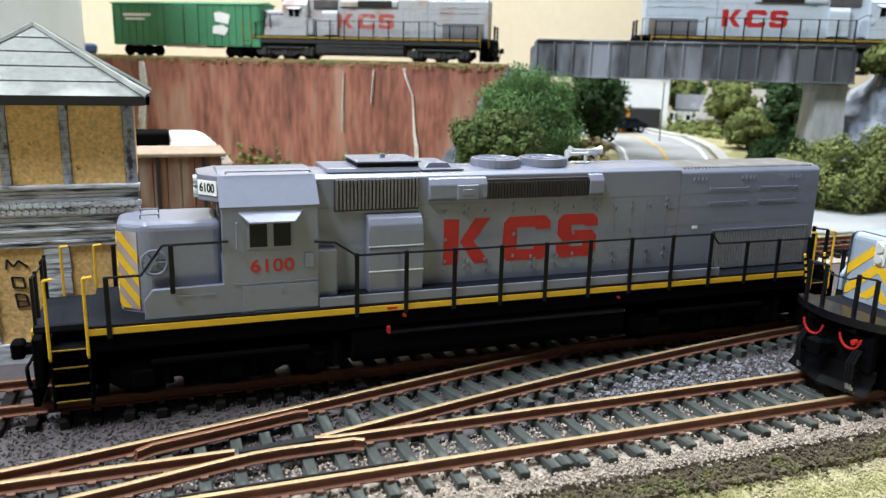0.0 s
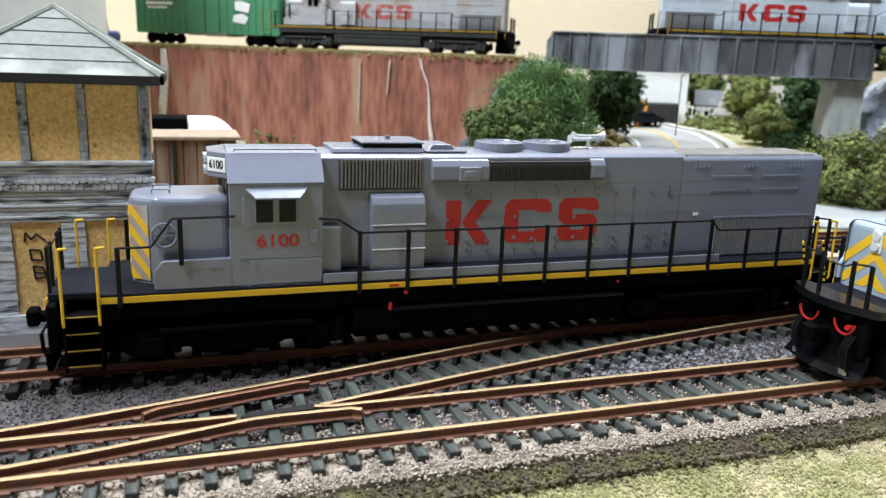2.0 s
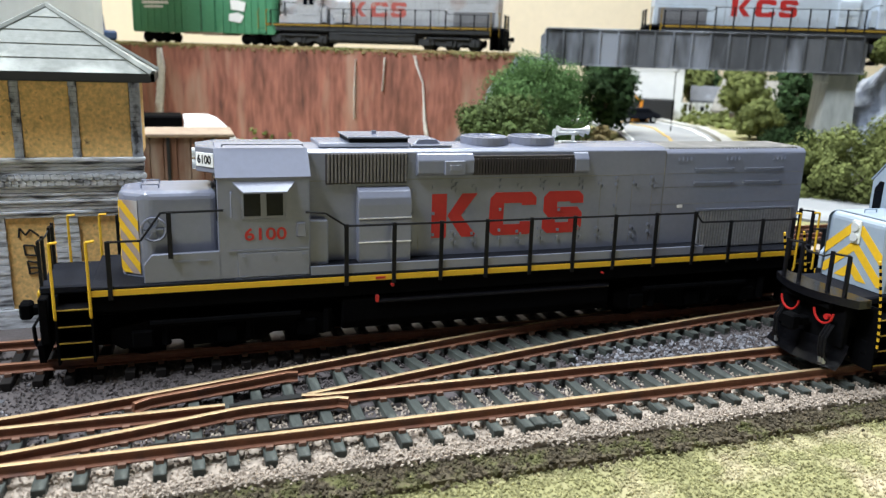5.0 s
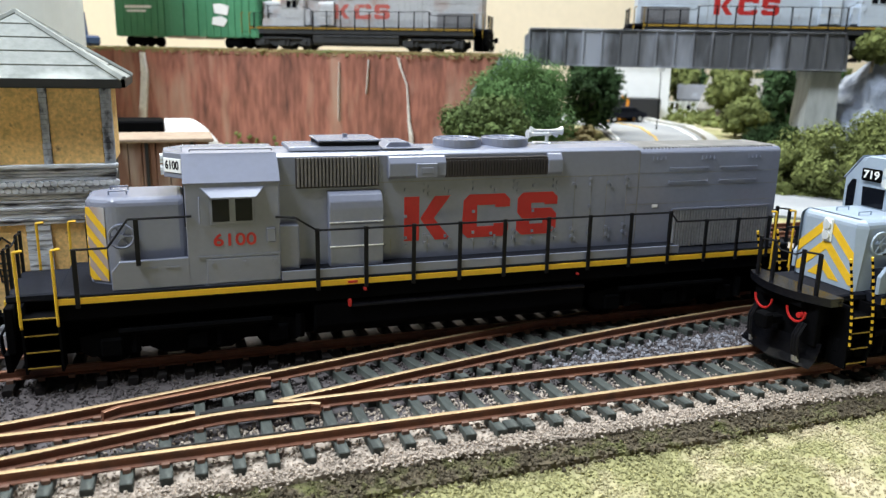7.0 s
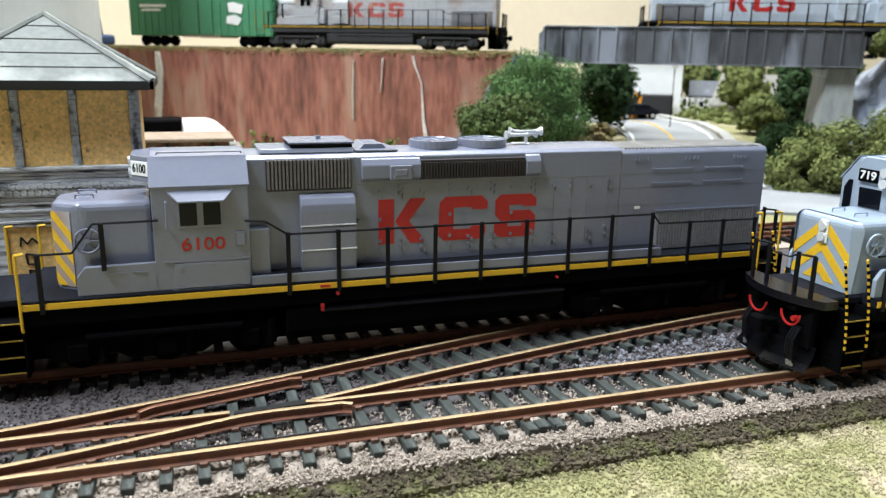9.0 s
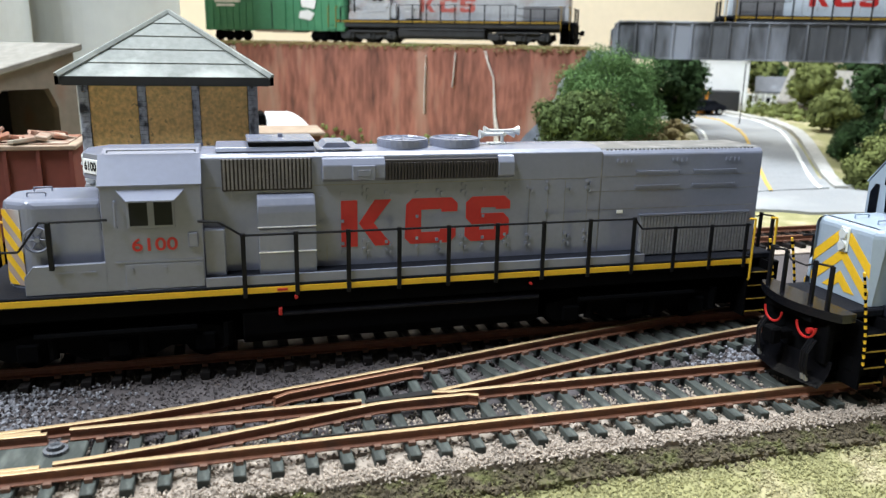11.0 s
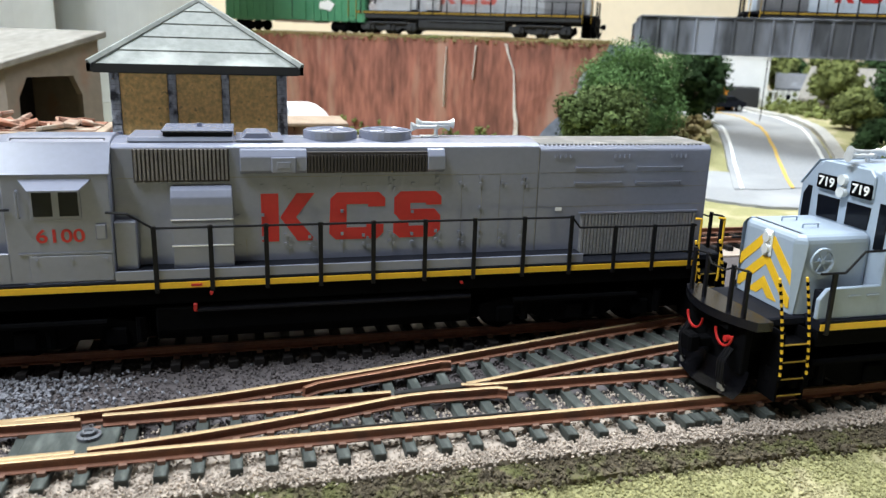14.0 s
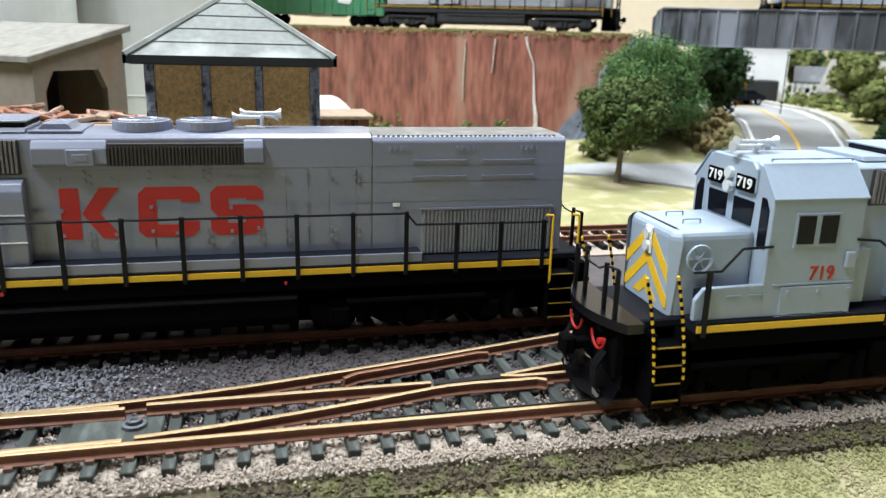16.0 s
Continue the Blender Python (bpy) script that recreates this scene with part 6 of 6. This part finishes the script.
tree(0.206, 0.350, 0.004, 0.086, 0.0365, M["leaf"], 21, "large rounded mid-green model tree beside the road", 1.0, n=52000, leafsize=0.0006, clumps=420)
tree(0.151, 0.280, -0.001, 0.063, 0.0275, M["leaf_deep"], 22, "smaller dark olive model tree with a forked trunk", 0.72, n=26000, leafsize=0.0008, clumps=150)
tree(0.322, 0.455, 0.015, 0.078, 0.030, M["leaf_dark"], 23, "dark green model tree under the bridge", 1.1)
tree(0.462, 0.418, 0.014, 0.042, 0.020, M["leaf_olive"], 24, "small olive model tree by the road", 0.8)
tree(0.545, 0.540, 0.02, 0.060, 0.024, M["leaf_olive"], 25, "olive model tree beyond the road", 1.0)
for i, (x, y, h, r, lf) in enumerate(((0.590, 0.70, 0.072, 0.026, "leaf_olive"), (0.64, 0.73, 0.064, 0.028, "leaf_dark"), (0.665, 0.69, 0.074, 0.032, "leaf_olive"), (0.74, 0.70, 0.066, 0.034, "leaf_dark"),
                                      (0.80, 0.66, 0.076, 0.036, "leaf_olive"), (0.70, 0.56, 0.066, 0.034, "leaf_dark"))):
    tree(x, y, 0.016, h, r, M[lf], 60 + i, "distant olive model tree in the far treeline", 1.0, n=3500, leafsize=0.0022, clumps=60)
tree(0.515, 0.420, 0.01, 0.080, 0.030, M["leaf_dark"], 26, "dark model tree behind the pier", 1.2)
for i, (x, y, z, h, r, lf) in enumerate(((0.395, 0.248, 0, 0.048, 0.032, "leaf_olive"), (0.430, 0.225, 0, 0.056, 0.034, "leaf_olive"), (0.375, 0.262, 0, 0.034, 0.026, "leaf_olive"), (0.47, 0.25, 0, 0.052, 0.036, "leaf_olive"),
                                         (0.420, 0.330, 0.005, 0.038, 0.026, "leaf_dark"), (0.55, 0.24, 0, 0.06, 0.04, "leaf_olive"))):
    tree(x, y, z, h, r, M[lf], 30 + i, "olive green foam bush by the rock", 0.95, False, 20000, 0.0009, 90)
tree(0.464, 0.288, 0.086, 0.030, 0.016, M["leaf_olive"], 41, "small olive tree on the rock", 0.8)
for i, (x, y, r) in enumerate(((0.165, 0.338, 0.014), (0.247, 0.333, 0.013), (0.259, 0.347, 0.013), (0.269, 0.364, 0.014), (0.239, 0.350, 0.013), (0.250, 0.372, 0.012))):
    tree(x, y, height(x, y), r * 1.2, r, M["straw"] if i else M["leaf_olive"], 50 + i, "low dry brown shrub on the slope", 0.6, False, 1200, clumps=24)

# ---- far buildings and small vehicles ----
def house(name, label, x, y, z, w, d, h, wall, roofm, rz, pitch=0.35, windows=True):
    H = thing(name, label, "building", x, y, z, rz)
    part("wall", box(bmesh.new(), -w, w, -d, d, -0.01, h, 0.0004), M[wall], H)
    bm = prism(bmesh.new(), [(-d - 0.003, h - 0.001), (0, h + d * pitch * 2), (d + 0.003, h - 0.001), (d + 0.003, h + 0.0015), (0, h + d * pitch * 2 + 0.003), (-d - 0.003, h + 0.0015)], "x", -w - 0.003, w + 0.003)
    part("roof", bm, M[roofm], H)
    if windows:
        for k in range(3):
            bm = box(bmesh.new(), -w * 0.7 + k * w * 0.6, -w * 0.7 + k * w * 0.6 + w * 0.3, -d - 0.0006, -d + 0.001, h * 0.35, h * 0.75)
            part("window", bm, M["glass"], H)
    return H


house("white_building", "plain white model building beyond the trees", 0.503, 0.675, 0.016, 0.044, 0.022, 0.070, "white", "white", -30, 0.05, False)
bm = box(bmesh.new(), -0.026, 0.026, -0.012, 0.012, 0, 0.029, 0.001)
solid("dark_shed", bm, M["fascia"], "low black shed in front of the white building", "shed", at=pose(0.486, 0.632, 0.017, 0, 0, -30))
house("grey_roofed_house", "model house with a large grey gable roof", 0.607, 0.585, 0.012, 0.046, 0.034, 0.022, "shed_wall", "shed_roof", -55, 0.5, False)
house("far_white_house", "small white model house with dark windows", 0.60, 0.66, 0.018, 0.03, 0.02, 0.024, "white", "steel_grey", -35, 0.4)
house("far_brown_house", "small brown model house in the distance", 0.70, 0.62, 0.018, 0.035, 0.02, 0.028, "wood_top", "wood", -40, 0.4)


def fence(x0, y0, x1, y1, n, h):
    F = thing("white_fence", "pale picket fence in the distance", "fence", x0, y0, 0.018, math.degrees(math.atan2(y1 - y0, x1 - x0)))
    ln = math.hypot(x1 - x0, y1 - y0)
    for i in range(n):
        bm = box(bmesh.new(), i * ln / (n - 1) - 0.0007, i * ln / (n - 1) + 0.0007, -0.0004, 0.0004, -0.004, h)
        part("post", bm, M["line_white"], F)
    for zz in (h * 0.5, h * 0.9):
        part("fence_rail", box(bmesh.new(), 0, ln, -0.0003, 0.0003, zz, zz + 0.001), M["line_white"], F)


fence(0.520, 0.640, 0.595, 0.600, 14, 0.025)


def car(name, label, x, y, rz, material):
    C = thing(name, label, "car", x, y, height(x, y) + 0.0022, rz)
    bm = prism(bmesh.new(), [(-0.026, 0.005), (-0.026, 0.010), (-0.016, 0.0112), (-0.010, 0.0165), (0.010, 0.0165), (0.017, 0.0112), (0.026, 0.0100), (0.026, 0.005)], "y", -0.0095, 0.0095, 0.001, 2)
    body = part("body", bm, M[material], C)
    for s in (-1, 1):
        bm = prism(bmesh.new(), [(-0.0145, 0.0115), (-0.0095, 0.0155), (0.0095, 0.0155), (0.0150, 0.0115)], "y", *sorted((s * 0.0094, s * 0.0097)))
        part("window", bm, M["glass"], body)
        for a in (-0.0165, 0.0165):
            w = part("wheel", rod(bmesh.new(), (a, s * 0.0075, 0.0042), (a, s * 0.0098, 0.0042), 0.0042, 16), M["black"], C)
            part("rim", rod(bmesh.new(), (a, s * 0.0097, 0.0042), (a, s * 0.0100, 0.0042), 0.0022, 12), M["steel"], w)


car("dark_car", "dark model saloon car on the road", 0.425, 0.565, 5, "deck")
car("white_car", "white model car parked across the road", 0.575, 0.535, -30, "white")
D = thing("digger", "small orange and white model digger with a bent boom", "excavator", 0.440, 0.585, 0.019)
part("body", box(bmesh.new(), -0.010, 0.010, -0.008, 0.008, 0.004, 0.014, 0.001), M["orange"], D)
part("track_base", box(bmesh.new(), -0.013, 0.013, -0.010, 0.010, 0, 0.005, 0.001), M["black"], D)
part("boom", tube(bmesh.new(), [(0.002, 0, 0.012), (0.004, 0, 0.026), (-0.008, 0, 0.032)], 0.0018, 6), M["orange"], D)
part("bucket", box(bmesh.new(), -0.014, -0.006, -0.003, 0.003, 0.026, 0.033, 0.001), M["white"], D)
P_ = thing("street_lamp", "thin dark street lamp with a white globe", "street lamp", 0.405, 0.470, 0.018)
part("pole", rod(bmesh.new(), (0, 0, 0), (0, 0, 0.062), 0.0005, 6), M["black"], P_)
bm = bmesh.new()
bmesh.ops.create_icosphere(bm, subdivisions=2, radius=0.004, matrix=Matrix.Translation((0, 0, 0.064)))
part("globe", bm, M["white"], P_, "white globe", True)
scatter("far_scrub", 2600, lambda r: (lambda x, y: (x, y, height(x, y) + abs(r.normal(0, 0.006))))(r.uniform(0.50, 0.95), r.uniform(0.50, 0.78)), 0.004, M["leaf_olive"], "distant olive scrub behind the road", "scrub", 13)


# ---- motion ----
def motions():
    walk(grey_loco, [(t, pose(x, 0.0568, 0)) for t, x in ROWS_GREY])
    walk(striped_loco, [(t, pose(x, 0, 0)) for t, x in ROWS_STRIPED])


# positions along the tracks, seconds and metres
ROWS_GREY = [(0, 0.0833), (3, 0.0833), (5.5, 0.08297), (6, 0.08280), (6.5, 0.08272), (7, 0.08262), (7.5, 0.08244), (8, 0.08215), (10.5, 0.02713), (11, 0.02109), (11.5, 0.01998), (12, 0.01919), (12.5, 0.01591), (13, 0.01077), (13.5, 0.00371), (14, -0.00895), (14.5, -0.01756), (15, -0.03004), (15.5, -0.04930), (16, -0.06860)]
ROWS_STRIPED = [(0, 0.2801), (3, 0.2801), (5.5, 0.27985), (6, 0.27955), (6.5, 0.27939), (7, 0.27920), (7.5, 0.27883), (8, 0.27821), (10.5, 0.24030), (11, 0.23277), (11.5, 0.22654), (12, 0.22102), (12.5, 0.21417), (13, 0.20846), (13.5, 0.20351), (14, 0.19863), (14.5, 0.19077), (15, 0.17858), (15.5, 0.16605), (16, 0.15371)]


motions()
